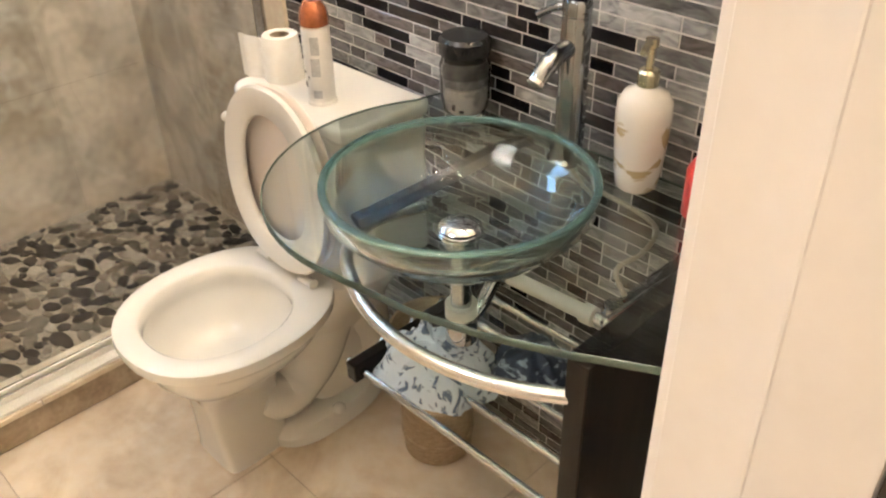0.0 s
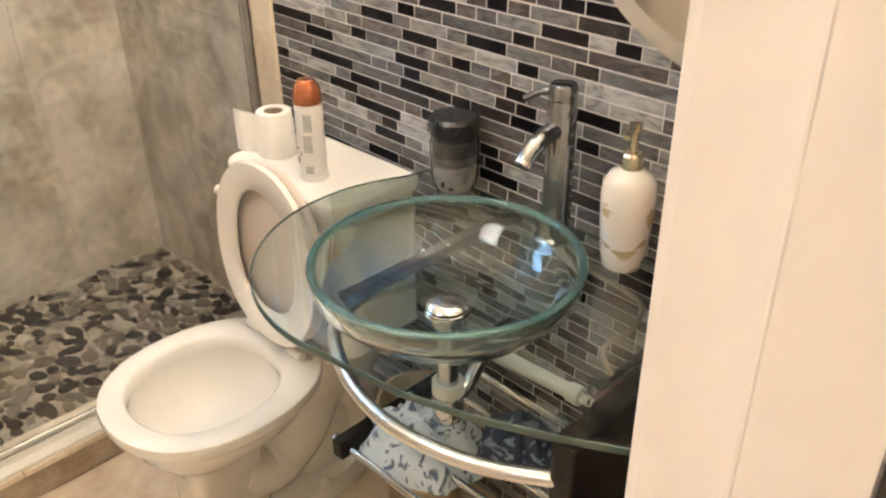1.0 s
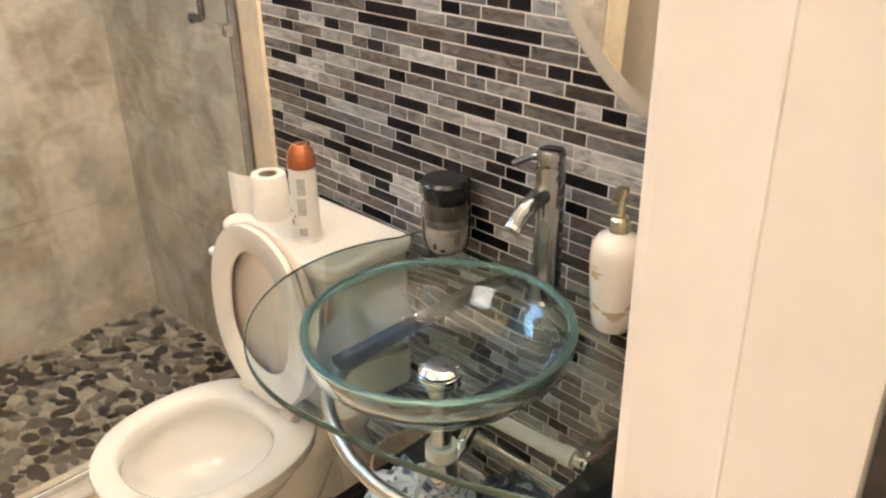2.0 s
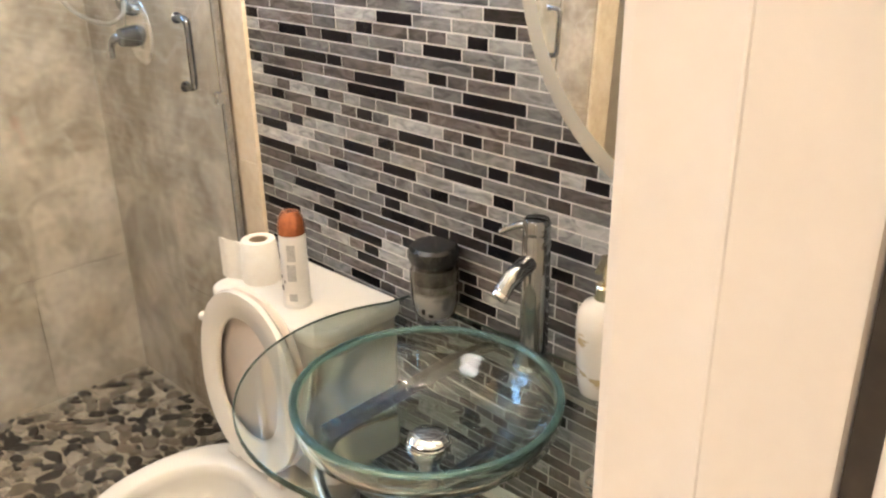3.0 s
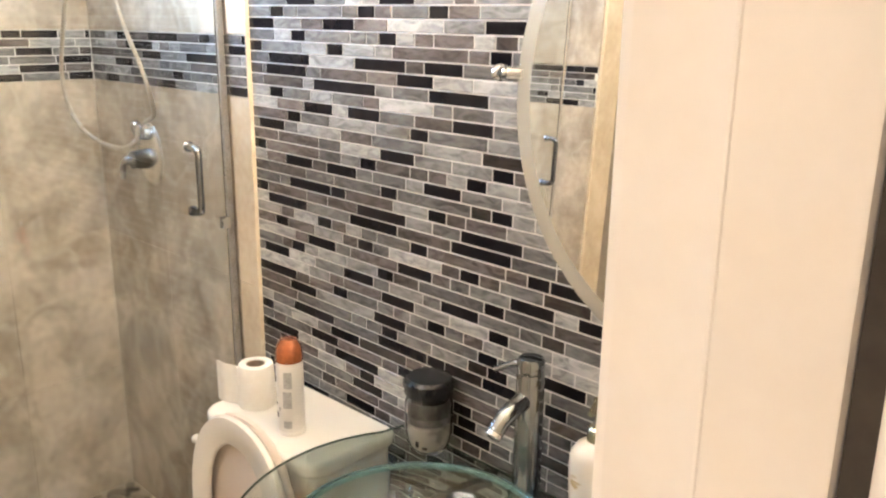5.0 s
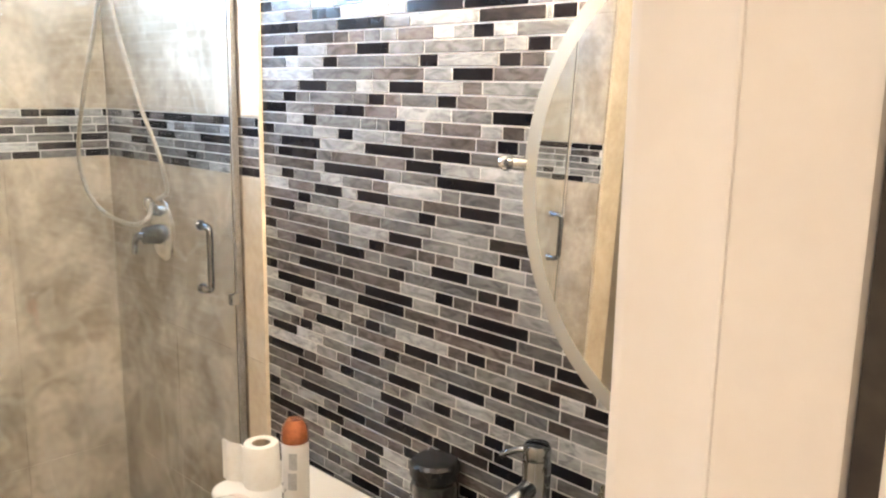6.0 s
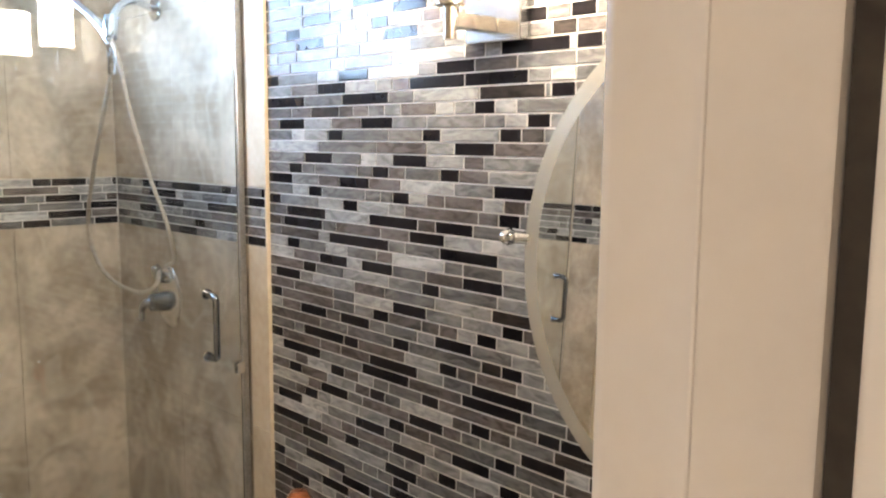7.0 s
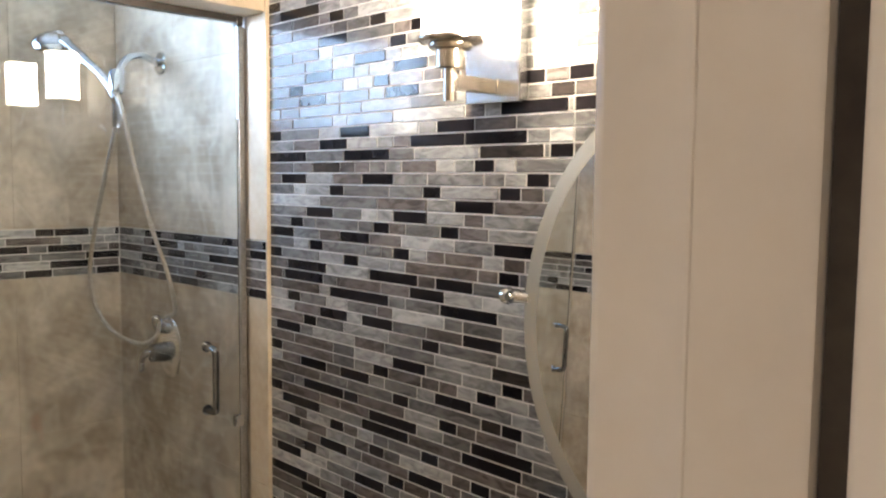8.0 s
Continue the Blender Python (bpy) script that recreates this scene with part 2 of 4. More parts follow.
def box(x0, y0, z0, x1, y1, z1, bevel=0.0, segments=2, bm=None):
    bm = bm or bmesh.new()
    made = bmesh.ops.create_cube(bm, size=1.0)["verts"]
    for v in made:
        v.co = Vector(((x0 + x1) / 2 + v.co.x * (x1 - x0), (y0 + y1) / 2 + v.co.y * (y1 - y0), (z0 + z1) / 2 + v.co.z * (z1 - z0)))
    if bevel:
        bmesh.ops.bevel(bm, geom=list({e for v in made for e in v.link_edges}), offset=bevel, segments=segments, affect="EDGES", profile=0.5)
    finish(bm, 35 if bevel else None)
    return flat_sides(bm)


def lathe(profile, sides=40, centre=(0, 0, 0), sx=1.0, sy=1.0, bm=None, smooth=40):
    """Turns (radius, height) pairs round the z axis; radius 0 closes an end."""
    bm = bm or bmesh.new()
    rings = []
    for r, z in profile:
        if r < 1e-6:
            rings.append([bm.verts.new((centre[0], centre[1], centre[2] + z))])
        else:
            rings.append([bm.verts.new((centre[0] + sx * r * math.cos(2 * math.pi * i / sides), centre[1] + sy * r * math.sin(2 * math.pi * i / sides), centre[2] + z))
                          for i in range(sides)])
    for a, b in zip(rings, rings[1:]):
        for i in range(sides):
            j = (i + 1) % sides
            if len(a) == 1 and len(b) > 1:
                bm.faces.new((a[0], b[j], b[i]))
            elif len(b) == 1 and len(a) > 1:
                bm.faces.new((a[i], a[j], b[0]))
            elif len(a) > 1:
                bm.faces.new((a[i], a[j], b[j], b[i]))
    return finish(bm, smooth)


def smooth_path(points, steps=8):
    """Points along a Catmull-Rom curve through the given ones."""
    p = [Vector(q) for q in points]
    p = [2 * p[0] - p[1]] + p + [2 * p[-1] - p[-2]]
    out = []
    for a, b, c, d in zip(p, p[1:], p[2:], p[3:]):
        for k in range(steps):
            t = k / steps
            out.append(0.5 * (2 * b + (c - a) * t + (2 * a - 5 * b + 4 * c - d) * t * t + (3 * b - 3 * c + d - a) * t ** 3))
    out.append(p[-2])
    return out


def tube(points, radius, sides=12, bm=None, closed_ends=True):
    """A round bar along points; radius is a number or one per point."""
    bm = bm or bmesh.new()
    pts = [Vector(p) for p in points]
    radii = radius if isinstance(radius, (list, tuple)) else [radius] * len(pts)
    rings, side = [], None
    for i, p in enumerate(pts):
        d = (pts[min(i + 1, len(pts) - 1)] - pts[max(i - 1, 0)]).normalized()
        if side is None:
            side = d.cross(Vector((0, 0, 1)) if abs(d.z) < 0.9 else Vector((1, 0, 0))).normalized()
        side = (side - d * side.dot(d)).normalized()
        up = d.cross(side)
        rings.append([bm.verts.new(p + radii[i] * (math.cos(a) * side + math.sin(a) * up)) for a in (2 * math.pi * k / sides for k in range(sides))])
    for a, b in zip(rings, rings[1:]):
        for i in range(sides):
            bm.faces.new((a[i], a[(i + 1) % sides], b[(i + 1) % sides], b[i]))
    if closed_ends:
        bm.faces.new(rings[0][::-1])
        bm.faces.new(rings[-1])
    return finish(bm, 50)


def slab(outline, z0, z1, bevel=0.0, bm=None):
    """An outline in the plan, raised from z0 to z1, with rounded edges."""
    bm = bm or bmesh.new()
    low = [bm.verts.new((x, y, z0)) for x, y in outline]
    face = bm.faces.new(low)
    up = bmesh.ops.extrude_face_region(bm, geom=[face])
    for v in up["geom"]:
        if isinstance(v, bmesh.types.BMVert):
            v.co.z = z1
    bm.normal_update()
    if bevel:
        rim = [e for e in bm.edges if abs(e.verts[0].co.z - e.verts[1].co.z) < 1e-6]
        bmesh.ops.bevel(bm, geom=rim, offset=bevel, segments=3, affect="EDGES", profile=0.5)
    return flat_sides(finish(bm, 40))


def ring_loft(rings, cap_first=True, cap_last=True, bm=None, smooth=45):
    """A skin over closed rings that have the same number of points."""
    bm = bm or bmesh.new()
    rows = [[bm.verts.new(p) for p in r] for r in rings]
    for a, b in zip(rows, rows[1:]):
        for i in range(len(a)):
            j = (i + 1) % len(a)
            bm.faces.new((a[i], a[j], b[j], b[i]))
    if cap_first:
        bm.faces.new(rows[0][::-1])
    if cap_last:
        bm.faces.new(rows[-1])
    return finish(bm, smooth)


# ---- the place ----
WALL_Y, LEFT_X, JAMB_X, DOOR_X, BACK_Y, STALL_Y, TOP = 1.095, -2.482, -1.66, -0.118, -1.0, -0.45, 2.42
CURB_X, GLASS_X, PAN_Z = -1.709, -1.755, 0.088
floor = mesh_object("floor", box(LEFT_X - 0.12, BACK_Y - 0.3, -0.14, 1.35, WALL_Y + 0.12, -0.004), FLOOR_JOINT)
tagged(floor, "polished beige marble tile bathroom floor", "floor", kind="structure")
ceiling = mesh_object("ceiling", box(LEFT_X - 0.12, BACK_Y - 0.3, TOP, 1.35, WALL_Y + 0.12, TOP + 0.1), WHITE_PAINT)
tagged(ceiling, "plain white painted ceiling", "ceiling", kind="structure")
wall_north = mesh_object("wall_north", box(JAMB_X, WALL_Y + 0.004, -0.1, 1.35, WALL_Y + 0.12, TOP), GROUT)
tagged(wall_north, "wall of grey, black and taupe glass strip mosaic", "wall", kind="structure")
wall_shower = mesh_object("wall_shower", box(LEFT_X - 0.12, WALL_Y - 0.0005, -0.1, JAMB_X - 0.001, WALL_Y + 0.12, TOP), JOINT)
tagged(wall_shower, "shower wall of beige stone tiles with a mosaic band", "wall", kind="structure")


def pierced_wall(name, axis, at, thick, u0, u1, z0, z1, hole, mat, label):
    """A wall across x or y with one rectangular opening (hole: u0, z0, u1, z1)."""
    h0, k0, h1, k1 = hole
    bm = bmesh.new()
    for a, b, c, d in ((u0, z0, h0, z1), (h1, z0, u1, z1), (h0, z0, h1, k0), (h0, k1, h1, z1)):
        if c - a > 1e-4 and d - b > 1e-4:
            if axis == "x":
                box(at, a, b, at + thick, c, d, bm=bm)
            else:
                box(a, at, b, c, at + thick, d, bm=bm)
    ob = mesh_object(name, bm, mat)
    return tagged(ob, label, "wall", kind="structure")


wall_west = pierced_wall("wall_west", "x", LEFT_X - 0.12, 0.1205, BACK_Y - 0.3, WALL_Y - 0.001, -0.1, TOP, (-0.30, 1.88, 0.68, 2.32), JOINT,
                         "shower side wall of beige stone tiles with a mosaic band")
wall_east = pierced_wall("wall_east", "x", DOOR_X, 0.12, BACK_Y, WALL_Y, 0.0, TOP, (-0.55, 0.0, 0.216, 2.06), PAINT,
                         "cream painted wall round the bathroom doorway")
wall_south = tagged(mesh_object("wall_south", box(LEFT_X, BACK_Y - 0.1, 0, DOOR_X + 0.12, BACK_Y, TOP), PAINT), "plain cream painted wall", "wall", kind="structure")
wall_hall_south = tagged(mesh_object("wall_hall_south", box(DOOR_X + 0.12, BACK_Y - 0.3, 0, 1.35, BACK_Y - 0.2, TOP), PAINT), "plain cream painted hall wall", "wall", kind="structure")
wall_hall_east = tagged(mesh_object("wall_hall_east", box(1.25, BACK_Y - 0.2, 0, 1.35, WALL_Y, TOP), PAINT), "plain cream painted hall wall", "wall", kind="structure")

# shower pan, curb and header
wall_stall = tagged(mesh_object("wall_stall", box(LEFT_X, STALL_Y - 0.12, 0, JAMB_X, STALL_Y - 0.004, TOP), JOINT), "end wall of the shower in beige stone tiles with a mosaic band", "wall", kind="structure")
part("stone_facing", box(JAMB_X + 0.001, STALL_Y - 0.12, 0, JAMB_X + 0.011, STALL_Y - 0.004, TOP, 0.001), TRIM_STONE, wall_stall, "pale stone facing")
pan = tagged(mesh_object("shower_floor", box(LEFT_X, STALL_Y - 0.004, -0.12, CURB_X - 0.12, WALL_Y + 0.004, PAN_Z - 0.006), PEBBLE_BED), "shower floor of flat river pebbles set in grout", "floor", kind="structure")
curb = thing("shower_curb", (CURB_X, 0, 0), "low shower curb faced with brown stone and capped with beige stone", "curb", kind="structure")
part("face_stone", box(-0.128, STALL_Y, 0, 0, WALL_Y - 0.001, 0.074, 0.002), CURB_STONE, curb, "brown stone curb face")
for k in range(4):
    y0 = STALL_Y + k * 0.386
    part("cap_stone", box(-0.134, y0 + 0.001, 0.076, 0.006, min(y0 + 0.385, WALL_Y - 0.001), 0.092, 0.003), TRIM_STONE, curb, "beige stone curb cap")
header = thing("shower_header", (JAMB_X, 0, 2.09), "beige stone header over the glass shower door", "header", kind="structure")
for k in range(3):
    y0 = STALL_Y + k * 0.515
    part("stone", box(-0.15, y0 + 0.001, 0.0, 0.0, min(y0 + 0.514, WALL_Y - 0.002), TOP - 2.092, 0.003), TRIM_STONE, header)
jamb = thing("shower_jamb_trim", (JAMB_X, WALL_Y, 0), "pale beige stone strip between mosaic and shower glass", "trim", kind="structure")
for z0, z1 in ((0.096, 0.498), (0.5, 0.955), (0.957, 1.412), (1.557, 2.088)):
    part("stone", box(-0.078, -0.006, z0, 0.0, 0.003, z1, 0.0015), TRIM_STONE, jamb)
part("edge_strip", box(0.001, -0.008, 0.0, 0.007, 0.003, 2.42, 0.0012), TRIM_STONE, jamb, "thin pale edge strip")


# ---- shower door ----
door = thing("glass_shower_door", (GLASS_X, 0, 0), "clear frameless glass shower door with chrome handle", "shower door")
pane = part("pane", box(-0.005, 0.12, 0.135, 0.005, WALL_Y - 0.0245, 2.072, 0.001, 1), DOOR_GLASS, door)
pane.visible_shadow = False
part("bottom_seal", box(-0.007, 0.12, 0.122, 0.007, WALL_Y - 0.0245, 0.134, 0.002), WHITE_SEAL, door, "white vinyl bottom seal")
part("side_seal", box(-0.009, WALL_Y - 0.024, 0.122, 0.009, WALL_Y - 0.0065, 2.065, 0.002), GREY_SEAL, door, "grey side seal")
part("top_rail", box(-0.009, 0.12, 2.0735, 0.009, WALL_Y - 0.030, 2.0895, 0.001), DARK_METAL, door, "dark top rail")
part("rail_end", box(-0.012, WALL_Y - 0.0295, 2.066, 0.013, WALL_Y - 0.0125, 2.0895, 0.003), DARK_METAL, door, "black rail end block")
part("clip", box(0.0055, WALL_Y - 0.048, 1.095, 0.02, WALL_Y - 0.0245, 1.125, 0.003), CHROME, door, "small chrome clip")


def pull(parent, y, z0, z1):
    """A round D-shaped pull with washers on the glass."""
    grip = [(0.006, y, z0), (0.03, y, z0), (0.043, y, z0 + 0.004), (0.05, y, z0 + 0.014), (0.05, y, (z0 + z1) / 2), (0.05, y, z1 - 0.014), (0.043, y, z1 - 0.004), (0.03, y, z1), (0.006, y, z1)]
    handle = part("handle", tube(smooth_path(grip, 5), 0.0085, 14), DARK_CHROME, parent, "chrome D-shaped handle")
    for z in (z0, z1):
        part("washer", tube([(0.0055, y, z), (0.010, y, z)], 0.013, 18), CHROME, handle)


pull(door, 0.978, 1.150, 1.303)
second = thing("glass_shower_door", (GLASS_X + 0.028, 0, 0), "second clear sliding glass shower door with chrome handle", "shower door")
second_pane = part("pane", box(-0.005, -0.33, 0.135, 0.005, 0.17, 2.08, 0.001, 1), DOOR_GLASS, second)
second_pane.visible_shadow = False
part("bottom_seal", box(-0.007, -0.33, 0.122, 0.007, 0.17, 0.134, 0.002), WHITE_SEAL, second, "white vinyl bottom seal")
part("top_rail", box(-0.009, STALL_Y + 0.002, 2.0815, 0.009, 0.17, 2.0895, 0.001), DARK_METAL, second, "dark top rail")
part("end_seal", box(-0.007, -0.338, 0.122, 0.007, -0.331, 2.08, 0.001), HOSE_METAL, second)
pull(second, -0.262, 1.150, 1.303)
sill = thing("door_track", (GLASS_X, 0, 0.092), "low white threshold track on the shower curb", "track")
part("rail", box(-0.020, STALL_Y + 0.002, 0.0005, 0.045, WALL_Y - 0.008, 0.010, 0.002), WHITE_SEAL, sill)
part("guide", box(-0.012, STALL_Y + 0.002, 0.0105, -0.008, WALL_Y - 0.008, 0.0285, 0.001), WHITE_SEAL, sill)
part("guide", box(0.010, STALL_Y + 0.002, 0.0105, 0.014, WALL_Y - 0.008, 0.0285, 0.001), WHITE_SEAL, sill)

# high window in the shower's side wall
window = thing("window_1", (LEFT_X, 0, 1.88), "small high bathroom window with bright daylight", "window", kind="structure")
for b in ((-0.09, -0.298, 0.002, -0.05, 0.678, 0.032), (-0.09, -0.298, 0.408, -0.05, 0.678, 0.438), (-0.09, -0.298, 0.033, -0.05, -0.268, 0.407), (-0.09, 0.648, 0.033, -0.05, 0.678, 0.407)):
    part("frame", box(*b, 0.003), WHITE_SEAL, window)
win_pane = part("pane", box(-0.074, -0.267, 0.033, -0.068, 0.647, 0.407), DOOR_GLASS, window)
win_pane.visible_shadow = False
backdrop = tagged(mesh_object("backdrop", box(LEFT_X - 0.6, -1.6, 1.2, LEFT_X - 0.58, 1.6, 3.4), SKY_GLOW), "bright pale blue daylight outside the window", "sky", kind="structure")

# ---- shower fittings ----
valve = thing("shower_valve", (-2.165, WALL_Y, 1.225), "chrome shower valve with lever handle on stone tile", "shower valve")
plate = lathe([(0.0, 0.014), (0.03, 0.014), (0.066, 0.010), (0.078, 0.004), (0.080, 0.0)], 40, sx=0.92, sy=1.12)
bmesh.ops.rotate(plate, verts=plate.verts, matrix=Matrix.Rotation(radians(90), 3, "X"))
part("escutcheon", plate, SATIN, valve, "oval chrome escutcheon")
part("diverter", tube(smooth_path([(0.0, -0.012, 0.055), (0.0, -0.035, 0.066), (0.0, -0.042, 0.095)], 5), [0.016] * 5 + [0.014] * 5 + [0.009], 14), CHROME, valve)
part("hub", tube([(0, -0.012, -0.01), (0, -0.04, -0.01), (0, -0.058, -0.01), (0, -0.062, -0.01)], [0.029, 0.026, 0.024, 0.016], 24), DARK_CHROME, valve)
part("lever", tube(smooth_path([(0, -0.054, -0.01), (-0.018, -0.066, -0.014), (-0.036, -0.068, -0.034), (-0.042, -0.068, -0.066)], 6), [0.013] * 6 + [0.011] * 6 + [0.009] * 6 + [0.007], 12), CHROME, valve)
arm = thing("hand_shower_set", (-2.187, WALL_Y, 2.02), "chrome shower arm with handheld shower on a hose", "shower head")
part("flange", tube([(0, -0.002, 0), (0, -0.008, 0), (0, -0.012, 0)], [0.032, 0.030, 0.016], 24), CHROME, arm)
part("arm_pipe", tube(smooth_path([(0, -0.01, 0), (0.02, -0.07, 0.012), (0.06, -0.13, -0.01), (0.085, -0.165, -0.05)], 6), 0.0105, 14), CHROME, arm)
part("holder", tube([(0.085, -0.165, -0.045), (0.09, -0.17, -0.07), (0.10, -0.175, -0.10)], [0.018, 0.021, 0.016], 18), CHROME, arm)
hand = part("hand_shower", tube(smooth_path([(0.098, -0.175, -0.19), (0.098, -0.178, -0.11), (0.05, -0.19, -0.055), (-0.03, -0.205, -0.005), (-0.10, -0.222, 0.040), (-0.128, -0.230, 0.050)], 5), [0.010] * 5 + [0.013] * 5 + [0.012] * 5 + [0.014] * 5 + [0.019] * 5 + [0.026], 16), CHROME, arm)
part("spray_face", tube([(-0.126, -0.228, 0.068), (-0.130, -0.232, 0.058), (-0.136, -0.238, 0.040), (-0.142, -0.246, 0.018), (-0.144, -0.248, 0.012)], [0.014, 0.032, 0.050, 0.054, 0.048], 28), CHROME, hand)
hose = [(0.095, -0.175, -0.18), (0.04, -0.175, -0.28), (-0.045, -0.175, -0.44), (-0.105, -0.17, -0.58), (-0.075, -0.165, -0.68), (0.01, -0.155, -0.735), (0.11, -0.13, -0.755), (0.14, -0.10, -0.735), (0.08, -0.06, -0.71)]
part("hose", tube(smooth_path(hose, 8), 0.0056, 10), HOSE_METAL, arm, "flexible steel hose")
hose = [(0.10, -0.175, -0.10), (0.135, -0.172, -0.16), (0.13, -0.145, -0.285), (0.155, -0.115, -0.44), (0.19, -0.095, -0.545), (0.205, -0.085, -0.61), (0.16, -0.055, -0.67), (0.07, -0.035, -0.70)]
part("hose", tube(smooth_path(hose, 8), 0.0056, 10), HOSE_METAL, arm, "flexible steel hose")

# ---- toilet ----
TX, TY = -1.318, 0.86
toilet = thing("toilet", (TX, TY, 0), "white ceramic toilet with raised seat and tank", "toilet")


def oval(cx, cy, rx, front, back, z, n=40, power=2.2):
    """A closed egg-shaped ring: half width rx, reaching front (towards -y) and back."""
    pts = []
    for k in range(n):
        a = 2 * math.pi * k / n
        c, s = math.cos(a), math.sin(a)
        x = rx * math.copysign(abs(c) ** (2 / power), c)
        y = (back if s > 0 else front) * math.copysign(abs(s) ** (2 / power), s)
        pts.append((cx + x, cy + y, z))
    return pts


RIM = 0.408
outer = [oval(-0.026, -0.262, 0.080, 0.056, 0.115, 0.0, power=6), oval(-0.026, -0.262, 0.078, 0.054, 0.115, 0.02, power=6), oval(-0.026, -0.264, 0.066, 0.056, 0.112, 0.10, power=5.5),
         oval(-0.024, -0.262, 0.066, 0.064, 0.115, 0.18, power=4.6), oval(-0.018, -0.258, 0.082, 0.086, 0.13, 0.235, power=3.4), oval(-0.008, -0.250, 0.122, 0.132, 0.16, 0.275, power=2.6), oval(0, -0.240, 0.156, 0.170, 0.20, 0.315),
         oval(0, -0.232, 0.176, 0.190, 0.22, 0.352), oval(0, -0.23, 0.184, 0.198, 0.225, 0.374), oval(0, -0.23, 0.198, 0.219, 0.23, 0.380), oval(0, -0.23, 0.201, 0.222, 0.23, RIM - 0.014),
         oval(0, -0.23, 0.199, 0.220, 0.23, RIM - 0.004), oval(0, -0.23, 0.191, 0.211, 0.225, RIM),
         oval(0, -0.238, 0.152, 0.168, 0.148, RIM), oval(0, -0.238, 0.145, 0.161, 0.141, RIM - 0.006), oval(0, -0.238, 0.143, 0.159, 0.139, RIM - 0.03),
         oval(0, -0.238, 0.150, 0.165, 0.146, RIM - 0.05), oval(0, -0.238, 0.138, 0.148, 0.134, RIM - 0.09), oval(0, -0.238, 0.11, 0.12, 0.105, RIM - 0.13), oval(0, -0.238, 0.06, 0.065, 0.055, RIM - 0.160)]
part("bowl", ring_loft(outer, smooth=50), CERAMIC, toilet)
part("water", lathe([(0, 0), (0.078, 0)], 32, (0, -0.238, RIM - 0.148)), glass_material("still_water", (0.97, 0.98, 0.96), 0.0, 1.33), toilet).visible_shadow = False
trap = [oval(0, 0.03, 0.052, 0.09, 0.13, 0.0, power=3), oval(0, 0.03, 0.050, 0.09, 0.13, 0.12, power=3), oval(0, 0.03, 0.058, 0.09, 0.14, 0.22, power=3),
        oval(0, 0.03, 0.095, 0.09, 0.15, 0.29, power=3), oval(0, 0.04, 0.130, 0.09, 0.16, 0.36, power=3.5), oval(0, 0.04, 0.150, 0.09, 0.16, RIM - 0.006, power=3.5)]
part("base", ring_loft(trap), CERAMIC, toilet)
bend = smooth_path([(0.0, -0.20, 0.13), (0.0, -0.13, 0.10), (0.0, -0.06, 0.14), (0.0, 0.0, 0.23), (0.0, 0.06, 0.255), (0.0, 0.11, 0.19), (0.0, 0.12, 0.03)], 6)
part("trapway", tube(bend, [min(0.046 + 0.003 * k, 0.070) + 0.004 * math.sin(0.5 * k) for k in range(len(bend))], 20), CERAMIC, toilet, "bulging ceramic trapway")
foot = [oval(0, -0.06, 0.108, 0.14, 0.20, 0.0, power=2.6), oval(0, -0.06, 0.108, 0.14, 0.20, 0.022, power=2.6), oval(0, -0.06, 0.092, 0.12, 0.19, 0.04, power=2.6)]
part("foot", ring_loft(foot), CERAMIC, toilet)
for sx in (-1, 1):
    part("bolt_cap", lathe([(0.016, 0.0), (0.015, 0.008), (0.009, 0.015), (0, 0.017)], 16, (sx * 0.088, -0.04, 0.036)), CERAMIC, toilet)


def round_rect(x0, y0, x1, y1, r, n=6):
    """The outline of a rectangle with rounded corners."""
    pts = []
    for cx, cy, a0 in ((x1 - r, y1 - r, 0), (x0 + r, y1 - r, 90), (x0 + r, y0 + r, 180), (x1 - r, y0 + r, 270)):
        pts += [(cx + r * math.cos(radians(a0 + 90 * k / n)), cy + r * math.sin(radians(a0 + 90 * k / n))) for k in range(n + 1)]
    return pts


tank = part("tank", slab(round_rect(-0.192, -0.012, 0.180, 0.205, 0.042), RIM - 0.004, 0.738, 0.012), CERAMIC, toilet)
part("tank_lid", slab(round_rect(-0.204, -0.026, 0.192, 0.212, 0.045), 0.739, 0.772, 0.011), CERAMIC, toilet)
lever = part("flush_lever", tube(smooth_path([(-0.172, -0.013, 0.70), (-0.174, -0.030, 0.70), (-0.190, -0.038, 0.699), (-0.208, -0.036, 0.697)], 5), [0.010] * 5 + [0.008] * 5 + [0.008] * 5 + [0.011], 12), SEAT_PLASTIC, tank)


def seat_ring(rx, front, back, inner, z0, z1):
    """A ring in the plan when closed; inner None makes a full lid."""
    loops = [oval(0, 0, rx, front, back, z0), oval(0, 0, rx + 0.004, front + 0.004, back + 0.004, (z0 + z1) / 2), oval(0, 0, rx - 0.004, front - 0.004, back - 0.004, z1)]
    if inner:
        ix, fr, bk = inner
        loops += [oval(0, 0, ix + 0.008, fr + 0.008, bk + 0.008, z1), oval(0, 0, ix, fr, bk, (z0 + z1) / 2), oval(0, 0, ix + 0.004, fr + 0.004, bk + 0.004, z0), loops[0]]
        return ring_loft(loops, False, False, smooth=70)
    return ring_loft(loops, smooth=60)


